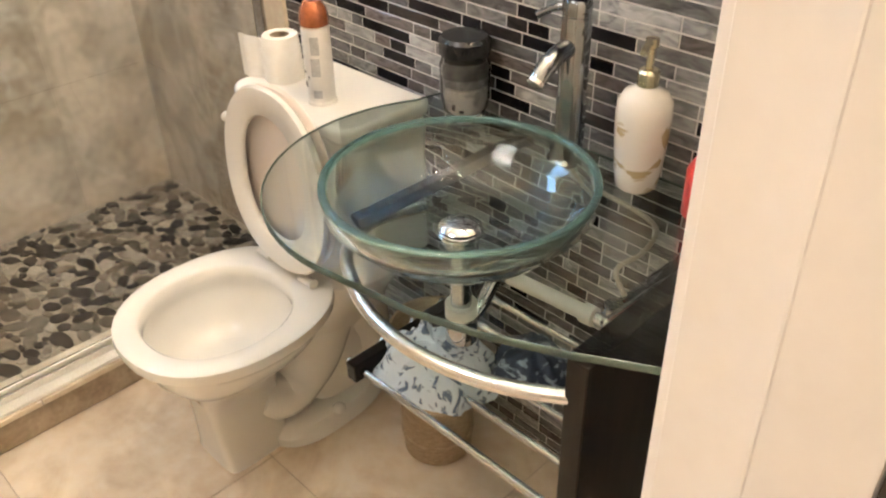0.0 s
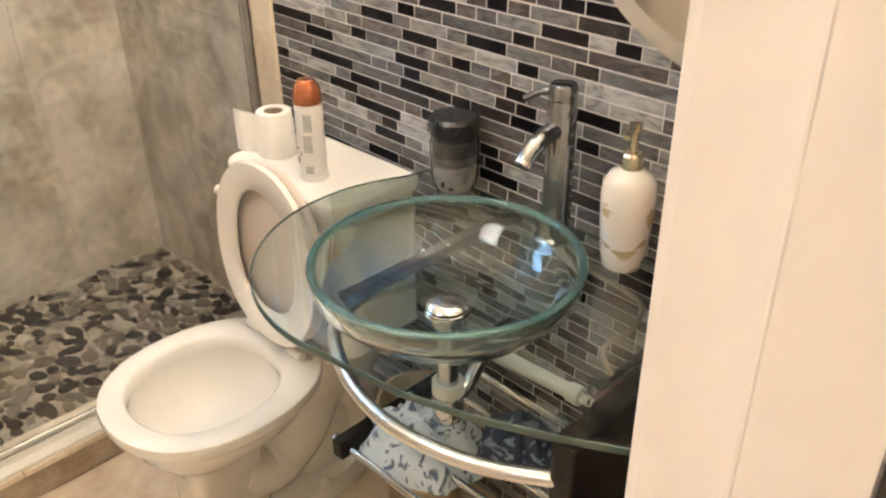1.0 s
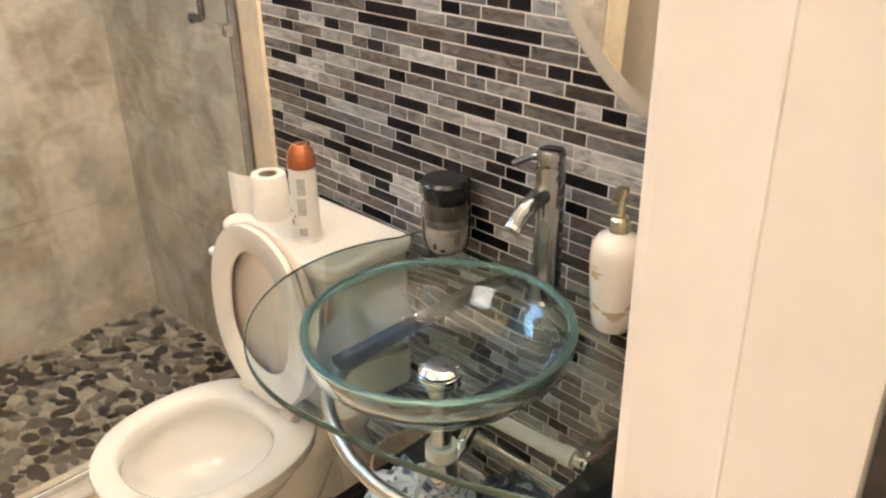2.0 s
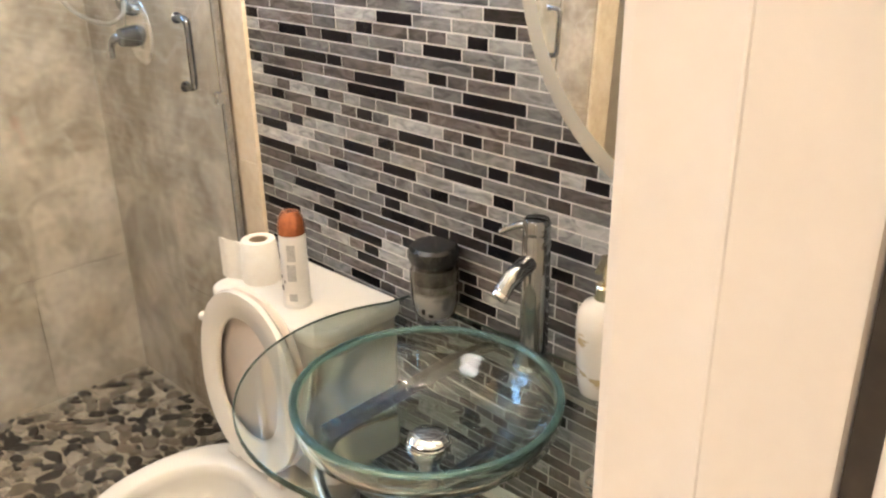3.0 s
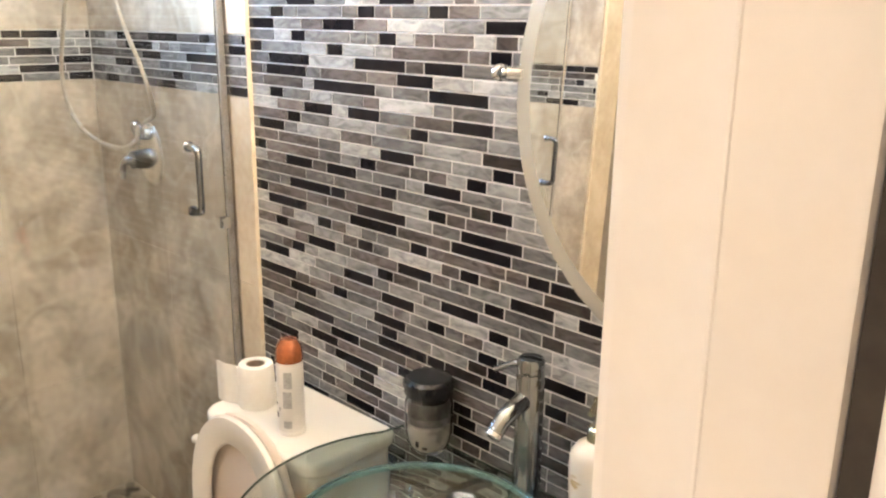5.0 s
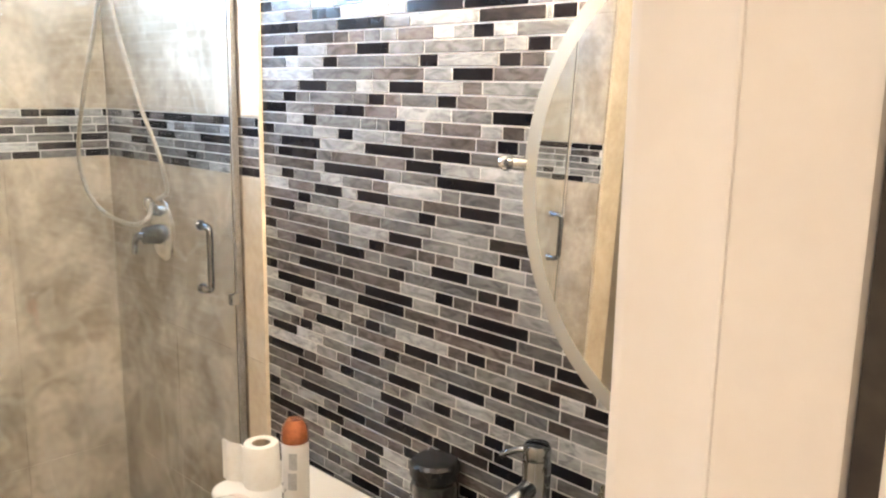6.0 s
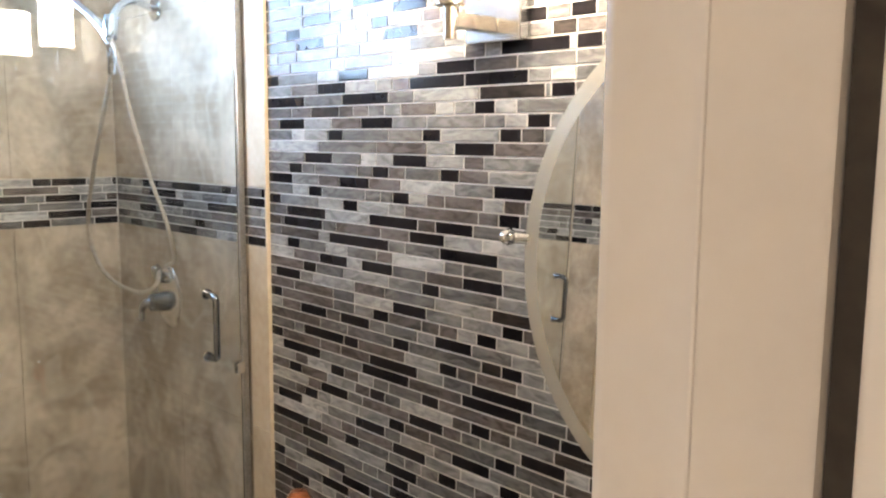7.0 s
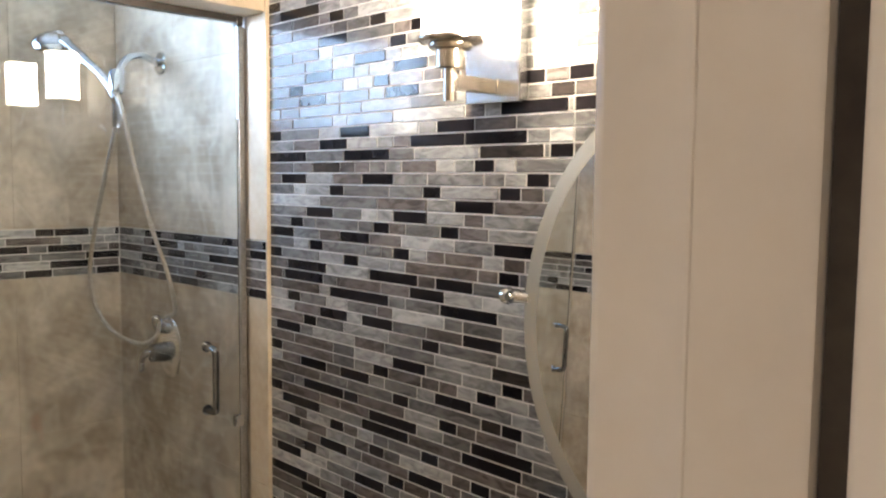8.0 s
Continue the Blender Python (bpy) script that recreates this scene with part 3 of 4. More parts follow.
def raise_up(bm, hinge_y, hinge_z, lean):
    """Swings a seat that was modelled lying flat, front towards -y, up against the tank."""
    bmesh.ops.translate(bm, verts=bm.verts, vec=(0.008, -0.205, 0))
    bmesh.ops.rotate(bm, verts=bm.verts, cent=(0, 0, 0), matrix=Matrix.Rotation(radians(-90 - lean), 3, "X"))
    bmesh.ops.translate(bm, verts=bm.verts, vec=(0, hinge_y, hinge_z))
    return bm


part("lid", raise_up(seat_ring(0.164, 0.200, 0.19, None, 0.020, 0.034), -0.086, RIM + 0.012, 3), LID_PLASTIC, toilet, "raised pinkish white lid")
part("seat", raise_up(seat_ring(0.167, 0.202, 0.19, (0.106, 0.146, 0.125), 0.0, 0.017), -0.090, RIM + 0.012, 3), SEAT_PLASTIC, toilet, "raised white seat ring")
for sx in (-1, 1):
    part("seat_hinge", tube([(sx * 0.075 - 0.022, -0.070, RIM + 0.012), (sx * 0.075 + 0.022, -0.070, RIM + 0.014)], 0.011, 14), SEAT_PLASTIC, toilet)

# ---- things on the tank ----
roll = thing("toilet_roll", (-1.446, 0.934, 0.772), "white toilet paper roll standing upright on the tank", "toilet paper")
part("paper", lathe([(0.020, 0.0), (0.040, 0.0), (0.0405, 0.05), (0.0375, 0.094), (0.036, 0.096), (0.021, 0.096), (0.020, 0.0)], 40), PAPER, roll)
part("core", lathe([(0.0198, 0.001), (0.0198, 0.0945), (0.0178, 0.0945), (0.0178, 0.001), (0.0198, 0.001)], 32), CARD, roll, "brown cardboard core")
sheet = [(-0.022 - 0.010 * k, -0.033 - 0.003 * k + 0.004 * math.sin(1.3 * k)) for k in range(7)]
sheet = sheet + [(x + 0.0015, y + 0.004) for x, y in reversed(sheet)]
tail = slab(sheet, 0.001, 0.084, 0.0)
for v in tail.verts:
    v.co.z += (0.010 * noise.noise(v.co * 30) - 0.10 * (v.co.x + 0.03)) if v.co.z > 0.05 else 0
part("loose_sheet", tail, PAPER, roll)

can = thing("spray_can", (-1.290, 0.913, 0.772), "white aerosol spray can with copper orange cap", "spray can")
part("body", lathe([(0, 0.0), (0.025, 0.0), (0.0275, 0.004), (0.0275, 0.150), (0.026, 0.156), (0.0, 0.156)], 36), CAN_WHITE, can)
part("base_rim", lathe([(0.026, 0.0), (0.0295, 0.0015), (0.0295, 0.006), (0.0276, 0.009)], 36), CAN_WHITE, can)
part("cap", lathe([(0.026, 0.1565), (0.0285, 0.158), (0.0285, 0.172), (0.025, 0.190), (0.016, 0.203), (0.0, 0.207)], 36), COPPER, can, "copper orange plastic cap")


def wrapped_patch(radius, a0, a1, z0, z1, lift=0.0006, n=8):
    """A thin patch of print round an upright cylinder."""
    bm = bmesh.new()
    rows = [[bm.verts.new(((radius + lift) * math.cos(a0 + (a1 - a0) * k / n), (radius + lift) * math.sin(a0 + (a1 - a0) * k / n), z)) for z in (z0, z1)] for k in range(n + 1)]
    for a, b in zip(rows, rows[1:]):
        bm.faces.new((a[0], b[0], b[1], a[1]))
    return finish(bm, 60)


for a0, a1, z0, z1, m in ((-1.1, -0.5, 0.105, 0.140, CAN_GREY), (-1.2, -0.55, 0.062, 0.098, CAN_GREY), (-2.2, -1.75, 0.066, 0.071, CAN_BLACK), (-2.05, -1.7, 0.038, 0.050, CAN_BLACK),
                          (-1.2, -0.6, 0.018, 0.034, CAN_GREY), (-1.55, -1.45, 0.055, 0.062, CAN_BLACK)):
    part("print", wrapped_patch(0.0275, a0, a1, z0, z1), m, can)

# ---- vanity ----
TOPZ = 0.785
stand = thing("vanity_stand", (-0.68, 0.86, 0.0), "wall-hung espresso wood vanity stand with chrome rods", "vanity")
part("side_rail", box(-0.226, -0.232, 0.470, -0.202, 0.229, 0.506, 0.003), ESPRESSO, stand)
part("side_arm", box(-0.224, -0.205, 0.748, -0.202, 0.229, TOPZ - 0.0145, 0.003), ESPRESSO, stand)
part("side_panel", box(0.212, -0.215, 0.20, 0.246, 0.229, TOPZ - 0.0145, 0.003), ESPRESSO, stand)
for k in range(5):
    y = -0.214 + k * 0.074
    rod = part("shelf_rod", tube([(-0.240, y, 0.487), (-0.2255, y, 0.487), (-0.19, y, 0.487), (0.2115, y, 0.487)], [0.009, 0.009, 0.0065, 0.0065], 12), CHROME, stand)
bar_pts = [(-0.245, -0.02, 0.70), (-0.27, -0.12, 0.70), (-0.235, -0.20, 0.70), (-0.12, -0.262, 0.70), (0.0, -0.282, 0.70), (0.12, -0.258, 0.70), (0.215, -0.205, 0.70), (0.228, -0.19, 0.70)]
part("towel_bar", tube(smooth_path(bar_pts, 8), 0.011, 16), SATIN, stand, "curved chrome towel bar")

counter = thing("glass_countertop", (-0.86, 0.86, TOPZ), "clear green glass vanity counter with rounded edge", "countertop")
edge = [(0.0 + 0.325 * math.cos(a), 0.005 + 0.325 * math.sin(a)) for a in [radians(150 + 6 * k) for k in range(23)]]
edge = edge + [(0.20, -0.295), (0.30, -0.265), (0.40, -0.22), (0.50, -0.165), (0.60, -0.10), (0.66, -0.05), (0.70, 0.02), (0.70, 0.222), (-0.27, 0.222)]
top_mesh = slab(edge, -0.012, 0.0, 0.003)
for f in top_mesh.faces:
    f.material_index = 0 if abs(f.normal.z) > 0.999 else 1
part("glass_top", top_mesh, [GLASS, EDGE_GLASS], counter, "clear glass with green polished edge")
for x, y in ((-0.032, -0.18), (-0.032, 0.19), (0.41, -0.16), (0.41, 0.19)):
    part("rubber_pad", lathe([(0, 0), (0.009, 0), (0.010, 0.0005), (0.010, 0.0018), (0, 0.0019)], 16, (x, y, -0.0144)), BLACK_PLASTIC, counter)

basin = thing("glass_vessel_basin", (-0.735, 0.735, TOPZ + 0.0005), "round clear aqua glass vessel sink bowl", "sink")
prof_out = [(0.034, 0.0), (0.090, 0.002), (0.130, 0.010), (0.157, 0.025), (0.173, 0.042), (0.183, 0.055), (0.1915, 0.062), (0.1962, 0.090)]
prof_in = [(0.1855, 0.0915), (0.1820, 0.067), (0.1730, 0.060), (0.1630, 0.049), (0.148, 0.034), (0.124, 0.020), (0.090, 0.012), (0.034, 0.010)]
lip = [(0.1975, 0.0945), (0.1965, 0.0985), (0.1935, 0.1000), (0.1890, 0.0998), (0.1862, 0.0970)]
bowl_mesh = lathe(prof_out + lip + prof_in + [prof_out[0]], 96, smooth=80)
bmesh.ops.remove_doubles(bowl_mesh, verts=bowl_mesh.verts, dist=0.00001)
finish(bowl_mesh, 80)
for f in bowl_mesh.faces:
    f.material_index = 1 if f.calc_center_median().z > 0.0935 else 0
basin_bowl = part("bowl", bowl_mesh, [BASIN_GLASS, RIM_GLASS], basin, "clear aqua glass bowl with thick polished lip")
basin_bowl.visible_shadow = False
drain = part("drain", lathe([(0.0, 0.0245), (0.016, 0.0235), (0.027, 0.0205), (0.0315, 0.0165), (0.0295, 0.0145), (0.0, 0.0143)], 40), CHROME, basin, "domed chrome pop-up drain cap")
part("drain_neck", lathe([(0.0, 0.0142), (0.012, 0.0142), (0.012, 0.0125), (0.030, 0.0122), (0.0325, 0.0105), (0.033, -0.0), (0.026, -0.028), (0.0, -0.028)], 32), CHROME, basin)

faucet = thing("vessel_faucet", (-0.765, 1.022, TOPZ + 0.0005), "tall chrome single-lever vessel faucet", "faucet")
part("body", lathe([(0, 0), (0.031, 0), (0.031, 0.006), (0.0245, 0.011), (0.0235, 0.242), (0.021, 0.247), (0.0, 0.247)], 36), DARK_CHROME, faucet)
part("top_cap", lathe([(0.0, 0.2475), (0.0225, 0.2475), (0.0235, 0.268), (0.020, 0.273), (0.0, 0.275)], 36), DARK_CHROME, faucet)
spout = [(0, -0.018, 0.201), (0, -0.045, 0.195), (0, -0.070, 0.184), (0, -0.090, 0.168)]
sp = part("spout", tube(smooth_path(spout, 6), [0.0155] * 12 + [0.0145] * 6 + [0.0135], 20), DARK_CHROME, faucet)
# the lit end of the spout, brightened by a paler metal
part("outlet", tube([(0, -0.0895, 0.1684), (0, -0.0945, 0.1640), (0, -0.0955, 0.1631)], [0.0142, 0.0142, 0.0115], 20), SATIN, sp, "outlet ring in paler metal, as if lit")
part("lever", tube(smooth_path([(-0.015, 0.0, 0.259), (-0.035, -0.010, 0.254), (-0.060, -0.020, 0.240)], 5), [0.007] * 5 + [0.006] * 5 + [0.0065], 12), DARK_CHROME, faucet)

jar = thing("candle_jar", (-1.025, 1.046, TOPZ + 0.0005), "smoky glass jar with pale filling and black lid", "jar")
part("filling", lathe([(0, 0.006), (0.031, 0.006), (0.0385, 0.016), (0.0420, 0.040), (0.0420, 0.056), (0.036, 0.060), (0.0, 0.061)], 36), WAX, jar, "pale mottled filling")
part("glass", lathe([(0, 0), (0.033, 0), (0.0415, 0.012), (0.0455, 0.036), (0.0470, 0.098), (0.043, 0.108), (0.042, 0.116), (0.0395, 0.116), (0.0405, 0.106), (0.0440, 0.096), (0.0427, 0.038), (0.0390, 0.015), (0.032, 0.005), (0, 0.005)], 40), JAR_GLASS, jar)
part("smoky_lining", lathe([(0.0425, 0.0615), (0.0428, 0.0765), (0.0416, 0.0767), (0.0413, 0.0617), (0.0425, 0.0615)], 40), PALE_SMOKE, jar, "grey smoky middle of the jar")
part("smoky_lining", lathe([(0.0428, 0.077), (0.0432, 0.095), (0.0400, 0.104), (0.0385, 0.104), (0.0420, 0.094), (0.0416, 0.0772), (0.0428, 0.077)], 40), SMOKE, jar, "dark smoky upper part of the jar")
part("lid", lathe([(0, 0.105), (0.0385, 0.105), (0.039, 0.1165), (0.0465, 0.117), (0.0478, 0.121), (0.0465, 0.125), (0.0478, 0.129), (0.0465, 0.133), (0.0475, 0.143), (0.042, 0.150), (0, 0.151)], 40), BLACK_PLASTIC, jar, "ribbed black lid")

for a0, a1, z0, z1 in ((-2.45, -1.95, 0.046, 0.078), (-2.2, -1.9, 0.030, 0.042), (-1.35, -1.2, 0.022, 0.034), (-1.05, -0.85, 0.018, 0.024), (-2.75, -2.55, 0.055, 0.085)):
    part("print", wrapped_patch(0.0468, a0, a1, z0, z1), CAN_BLACK, jar, "dark print on the glass")

soap = thing("soap_dispenser", (-0.635, 1.030, TOPZ + 0.0005), "white marbled soap dispenser with pale gold pump", "soap dispenser")
part("bottle", lathe([(0, 0), (0.029, 0), (0.033, 0.005), (0.037, 0.03), (0.0415, 0.085), (0.043, 0.125), (0.041, 0.145), (0.032, 0.160), (0.018, 0.167), (0.016, 0.169), (0, 0.169)], 44), MARBLE, soap)
part("collar", lathe([(0, 0.1695), (0.0165, 0.1695), (0.0165, 0.190), (0.013, 0.194), (0, 0.194)], 28), BRASS, soap)
part("stem", lathe([(0, 0.1945), (0.006, 0.1945), (0.006, 0.225), (0.010, 0.228), (0.010, 0.240), (0, 0.242)], 20), BRASS, soap)
part("nozzle", tube(smooth_path([(0, 0, 0.234), (0.004, -0.018, 0.236), (0.010, -0.038, 0.230)], 4), 0.0055, 12), BRASS, soap)

red = thing("red_bottle", (-0.515, 1.02, TOPZ + 0.0005), "small red plastic bottle on the glass counter", "bottle")
part("body", lathe([(0, 0), (0.026, 0), (0.028, 0.004), (0.028, 0.075), (0.02, 0.09), (0.012, 0.096), (0, 0.096)], 30), RED, red)
part("cap", lathe([(0, 0.0965), (0.013, 0.0965), (0.013, 0.115), (0, 0.117)], 24), WHITE_SEAL, red)

# pipes under the basin
trap_pipe = thing("sink_drain_pipe", (-0.735, 0.735, 0.60), "chrome and white drain pipe and trap under the basin", "pipe")
part("tailpiece", tube([(0, 0, 0.155), (0, 0, 0.03)], 0.0165, 20), CHROME, trap_pipe)
part("bottle_trap", lathe([(0, -0.012), (0.020, -0.012), (0.025, -0.006), (0.025, 0.024), (0.022, 0.030), (0.017, 0.034)], 28), CHROME, trap_pipe)
part("slip_nut", lathe([(0.017, 0.036), (0.026, 0.036), (0.026, 0.056), (0.017, 0.056)], 12), PVC, trap_pipe)
part("wall_arm", tube(smooth_path([(0.172, 0.107, 0.060), (0.186, 0.112, 0.058), (0.192, 0.135, 0.055), (0.192, 0.358, 0.050)], 6), 0.010, 16), CHROME, trap_pipe)
part("side_pipe", tube([(0.012, 0.098, 0.060), (0.150, 0.106, 0.060), (0.152, 0.106, 0.060), (0.172, 0.107, 0.060)], [0.0120, 0.0120, 0.0155, 0.0155], 24), PVC, trap_pipe, "white horizontal plastic pipe")
part("side_elbow", tube(smooth_path([(0.012, 0.098, 0.060), (-0.006, 0.090, 0.055), (-0.008, 0.06, 0.02), (-0.004, 0.028, 0.008)], 5), 0.0118, 16), CHROME, trap_pipe)
supply = thing("supply_valve", (-0.56, 0.915, 0.66), "white and chrome water supply stop with steel hose", "valve")
part("stub", tube([(0, 0.178, -0.01), (0, -0.012, -0.01)], 0.009, 14), CHROME, supply)
part("knob", lathe([(0, -0.012), (0.015, -0.012), (0.018, 0.0), (0.015, 0.012), (0, 0.012)], 18, (0.0, -0.028, -0.01)), CHROME, supply)
part("hose", tube(smooth_path([(0, 0.0, 0.0), (-0.028, 0.012, 0.03), (-0.018, 0.065, 0.04), (-0.035, 0.13, 0.045), (-0.09, 0.150, 0.05), (-0.16, 0.135, 0.07), (-0.20, 0.112, 0.1125)], 8), 0.0042, 10), HOSE_METAL, supply)

# basket under the vanity, cloths on its shelf rods
basket = thing("waste_basket", (-1.010, 0.932, 0.0), "round tan woven waste basket under the vanity", "basket")
part("body", lathe([(0, 0.0), (0.070, 0.0), (0.076, 0.008), (0.092, 0.330), (0.097, 0.338), (0.096, 0.346), (0.090, 0.348), (0.086, 0.340), (0.073, 0.015), (0, 0.014)], 44), WICKER, basket)
for z, r in ((0.06, 0.0783), (0.17, 0.0838), (0.28, 0.0893)):
    part("band", lathe([(r - 0.002, z - 0.006), (r + 0.003, z - 0.004), (r + 0.0035, z), (r + 0.003, z + 0.004), (r - 0.002, z + 0.007)], 44), WICKER, basket)


def cloth_heap(name, place, rx, ry, high, turn, seed, mat, label):
    """A loosely folded cloth: a mound with soft folds and a drooping hem."""
    bm, off = bmesh.new(), Vector((seed * 3.7, seed * 1.9, 0))
    rings = []
    for s_r, s_z in ((0.05, 1.0), (0.25, 0.97), (0.45, 0.88), (0.62, 0.76), (0.78, 0.58), (0.90, 0.36), (1.0, 0.14), (1.03, 0.0), (0.9, 0.0), (0.5, 0.0), (0.1, 0.0)):
        ring = []
        for k in range(56):
            a = 2 * math.pi * k / 56
            p = Vector((math.cos(a) * s_r * 2.2, math.sin(a) * s_r * 2.2, 0)) + off
            fold = noise.noise(p) + 0.7 * noise.noise(p * 2.8) + 0.3 * noise.noise(p * 6)
            edge = 1 + 0.30 * noise.noise(Vector((math.cos(a) * 1.9, math.sin(a) * 1.9, seed))) + 0.10 * noise.noise(Vector((math.cos(a) * 5, math.sin(a) * 5, seed)))
            x, y = rx * s_r * edge * math.cos(a), ry * s_r * edge * math.sin(a)
            ring.append((x * math.cos(turn) - y * math.sin(turn), x * math.sin(turn) + y * math.cos(turn), max(high * s_z * (1 + 0.45 * fold), 0.0) if s_z else 0.0))
        rings.append(ring)
    ring_loft(rings, bm=bm, smooth=80)
    ob = tagged(mesh_object(name, bm, mat), label, "cloth")
    ob.location = place
    return ob


cloth_heap("folded_cloth", (-0.796, 0.735, 0.468), 0.110, 0.076, 0.084, 0.35, 1, CLOTH, "rumpled pale blue and white patterned cloth on chrome shelf rods")
cloth_heap("folded_cloth", (-0.672, 0.842, 0.4945), 0.070, 0.060, 0.050, 0.3, 2, DARK_CLOTH, "rumpled navy patterned cloth on the shelf rods")

# ---- mirror and lamp on the mosaic wall ----
MX, MZ, MRX, MRZ = -0.466, 1.492, 0.360, 0.385
mirror = thing("oval_mirror", (MX, WALL_Y - 0.058, MZ), "oval tilting mirror with pale rim and chrome pivots", "mirror")


def oval_disc(rx, rz, loops):
    """Rings of (inset, y) closed to a disc, in the plane across y."""
    bm = bmesh.new()
    rows = [[bm.verts.new(((rx - i) * math.cos(2 * math.pi * k / 96), y, (rz - i) * math.sin(2 * math.pi * k / 96))) for k in range(96)] for i, y in loops]
    for a, b in zip(rows, rows[1:]):
        for i in range(96):
            bm.faces.new((a[i], a[(i + 1) % 96], b[(i + 1) % 96], b[i]))
    bm.faces.new(rows[-1])
    return bm


part("bevel_rim", finish(oval_disc(MRX, MRZ, [(0.03, 0.006), (0.0, 0.006), (0.0, 0.0), (0.028, -0.003), (0.03, -0.0028)]), 20), MIRROR_EDGE, mirror, "bevelled mirror edge")
part("reflecting_face", finish(oval_disc(MRX, MRZ, [(0.0285, -0.0026), (0.0285, -0.0034)])), MIRROR, mirror)
for sx in (-1, 1):
    p = part("pivot", tube([(sx * (MRX + 0.024), 0.058, 0.020), (sx * (MRX + 0.024), 0.048, 0.020), (sx * (MRX + 0.024), 0.046, 0.020), (sx * (MRX + 0.024), -0.010, 0.020), (sx * (MRX + 0.024), -0.016, 0.020)],
                           [0.018, 0.018, 0.009, 0.010, 0.006], 18), CHROME, mirror, "chrome pivot mount")
    # paler metal than the pivot, so the knob looks lit
    part("knob", tube([(sx * (MRX + 0.045), 0.0, 0.020), (sx * (MRX + 0.034), 0.0, 0.020), (sx * (MRX + 0.02), 0.0, 0.020), (sx * (MRX - 0.012), 0.0, 0.020)], [0.012, 0.015, 0.010, 0.009], 16), SATIN, p)


def sconce(x, z):
    """A wall lamp: square plate, square arm, stem, dished cup and a frosted cylinder shade."""
    lamp = thing("wall_lamp", (x, WALL_Y, z), "brushed nickel wall lamp with lit frosted glass shade", "wall lamp", "vanity lamps")
    part("backplate", box(-0.062, -0.024, -0.09, 0.062, -0.001, 0.16, 0.003), SATIN, lamp, "satin square backplate")
    part("arm", box(-0.012, -0.125, -0.075, 0.012, -0.025, -0.050, 0.002), NICKEL, lamp)
    part("stem", tube([(0, -0.125, -0.094), (0, -0.125, -0.048), (0, -0.125, -0.020)], [0.011, 0.011, 0.012], 18), NICKEL, lamp)
    part("cup", lathe([(0, -0.042), (0.022, -0.042), (0.0245, -0.040), (0.0245, -0.013), (0.034, -0.011), (0.036, -0.008), (0.036, -0.003), (0.051, -0.001), (0.0545, 0.003), (0.0545, 0.008), (0.050, 0.010), (0, 0.006)], 40, (0, -0.125, 0)), NICKEL, lamp)
    part("shade", lathe([(0, 0.0125), (0.045, 0.0125), (0.047, 0.016), (0.047, 0.150), (0.0445, 0.150), (0.0445, 0.020), (0, 0.018)], 40, (0, -0.125, 0)), SHADE_GLOW, lamp, "lit frosted glass shade")
    return lamp


sconce(-0.935, 1.925)
sconce(-0.585, 1.925)

mirror.rotation_euler = (radians(-2.2), 0, 0)

# ceiling lamps, both out of view; the bathroom one is added to go with the fill
for nm, x, y in (("bathroom", -1.05, -0.25), ("hall", 0.12, -1.02)):
    cl = thing("ceiling_lamp", (x, y, TOP), "plain lit flush ceiling lamp, assumed and out of view", "ceiling lamp", "ceiling lamps")
    part("rim", lathe([(0.15, 0.0), (0.16, -0.004), (0.16, -0.024), (0.148, -0.026), (0.146, -0.002)], 40), NICKEL, cl)
    part("diffuser", lathe([(0.0, -0.036), (0.08, -0.032), (0.145, -0.018), (0.145, -0.004), (0, -0.003)], 40), LAMP_GLOW, cl)

# ---- doorway ----
frame_thing = thing("door_1", (0, 0, 0.0), "cream painted door frame with stop and dark strip", "door frame", kind="structure")
part("jamb", slab([(-0.1183, 0.2155), (-0.1183, 0.2050), (-0.1165, 0.2030), (-0.1135, 0.2022), (-0.1125, 0.2006), (-0.0930, 0.1990), (-0.0850, 0.1977), (-0.0822, 0.1966), (-0.0812, 0.1966), (-0.0806, 0.1972), (-0.0806, 0.2155)], 0.0, 2.045, 0.0), DOOR_PAINT, frame_thing)
part("rebate", slab([(-0.0806, 0.2152), (-0.0806, 0.1969), (-0.0500, 0.1994), (-0.0484, 0.2004), (-0.0480, 0.2152)], 0.0, 2.045, 0.0), DOOR_PAINT, frame_thing)
# dark strip between the rebate and the hall casing
part("dark_strip", slab([(-0.0478, 0.2152), (-0.0478, 0.2050), (-0.0402, 0.2050), (-0.0402, 0.2152)], 0.0, 2.045, 0.0), DARK_GAP, frame_thing, "dark strip in the rebate")
part("hall_casing", slab([(-0.0400, 0.2152), (-0.0400, 0.2030), (-0.0390, 0.2010), (-0.0370, 0.2000), (0.0110, 0.1990), (0.0160, 0.2000), (0.0180, 0.2040), (0.0180, 0.2152)], 0.0, 2.06, 0.0), DOOR_PAINT, frame_thing)
part("screw_head", lathe([(0.0030, -0.001), (0.0028, 0.0002), (0.0015, 0.0005), (0.0, 0.0006)], 18), DOOR_PAINT, frame_thing, "painted-over screw head").matrix_basis = pose(-0.0770, 0.1978, 1.3775, 90, 0, 0)
part("far_jamb", box(DOOR_X + 0.002, -0.549, 0.0, DOOR_X + 0.118, -0.536, 2.045, 0.0015), DOOR_PAINT, frame_thing)
part("head_jamb", box(DOOR_X + 0.002, -0.535, 2.046, DOOR_X + 0.118, 0.2150, 2.058, 0.0015), DOOR_PAINT, frame_thing)

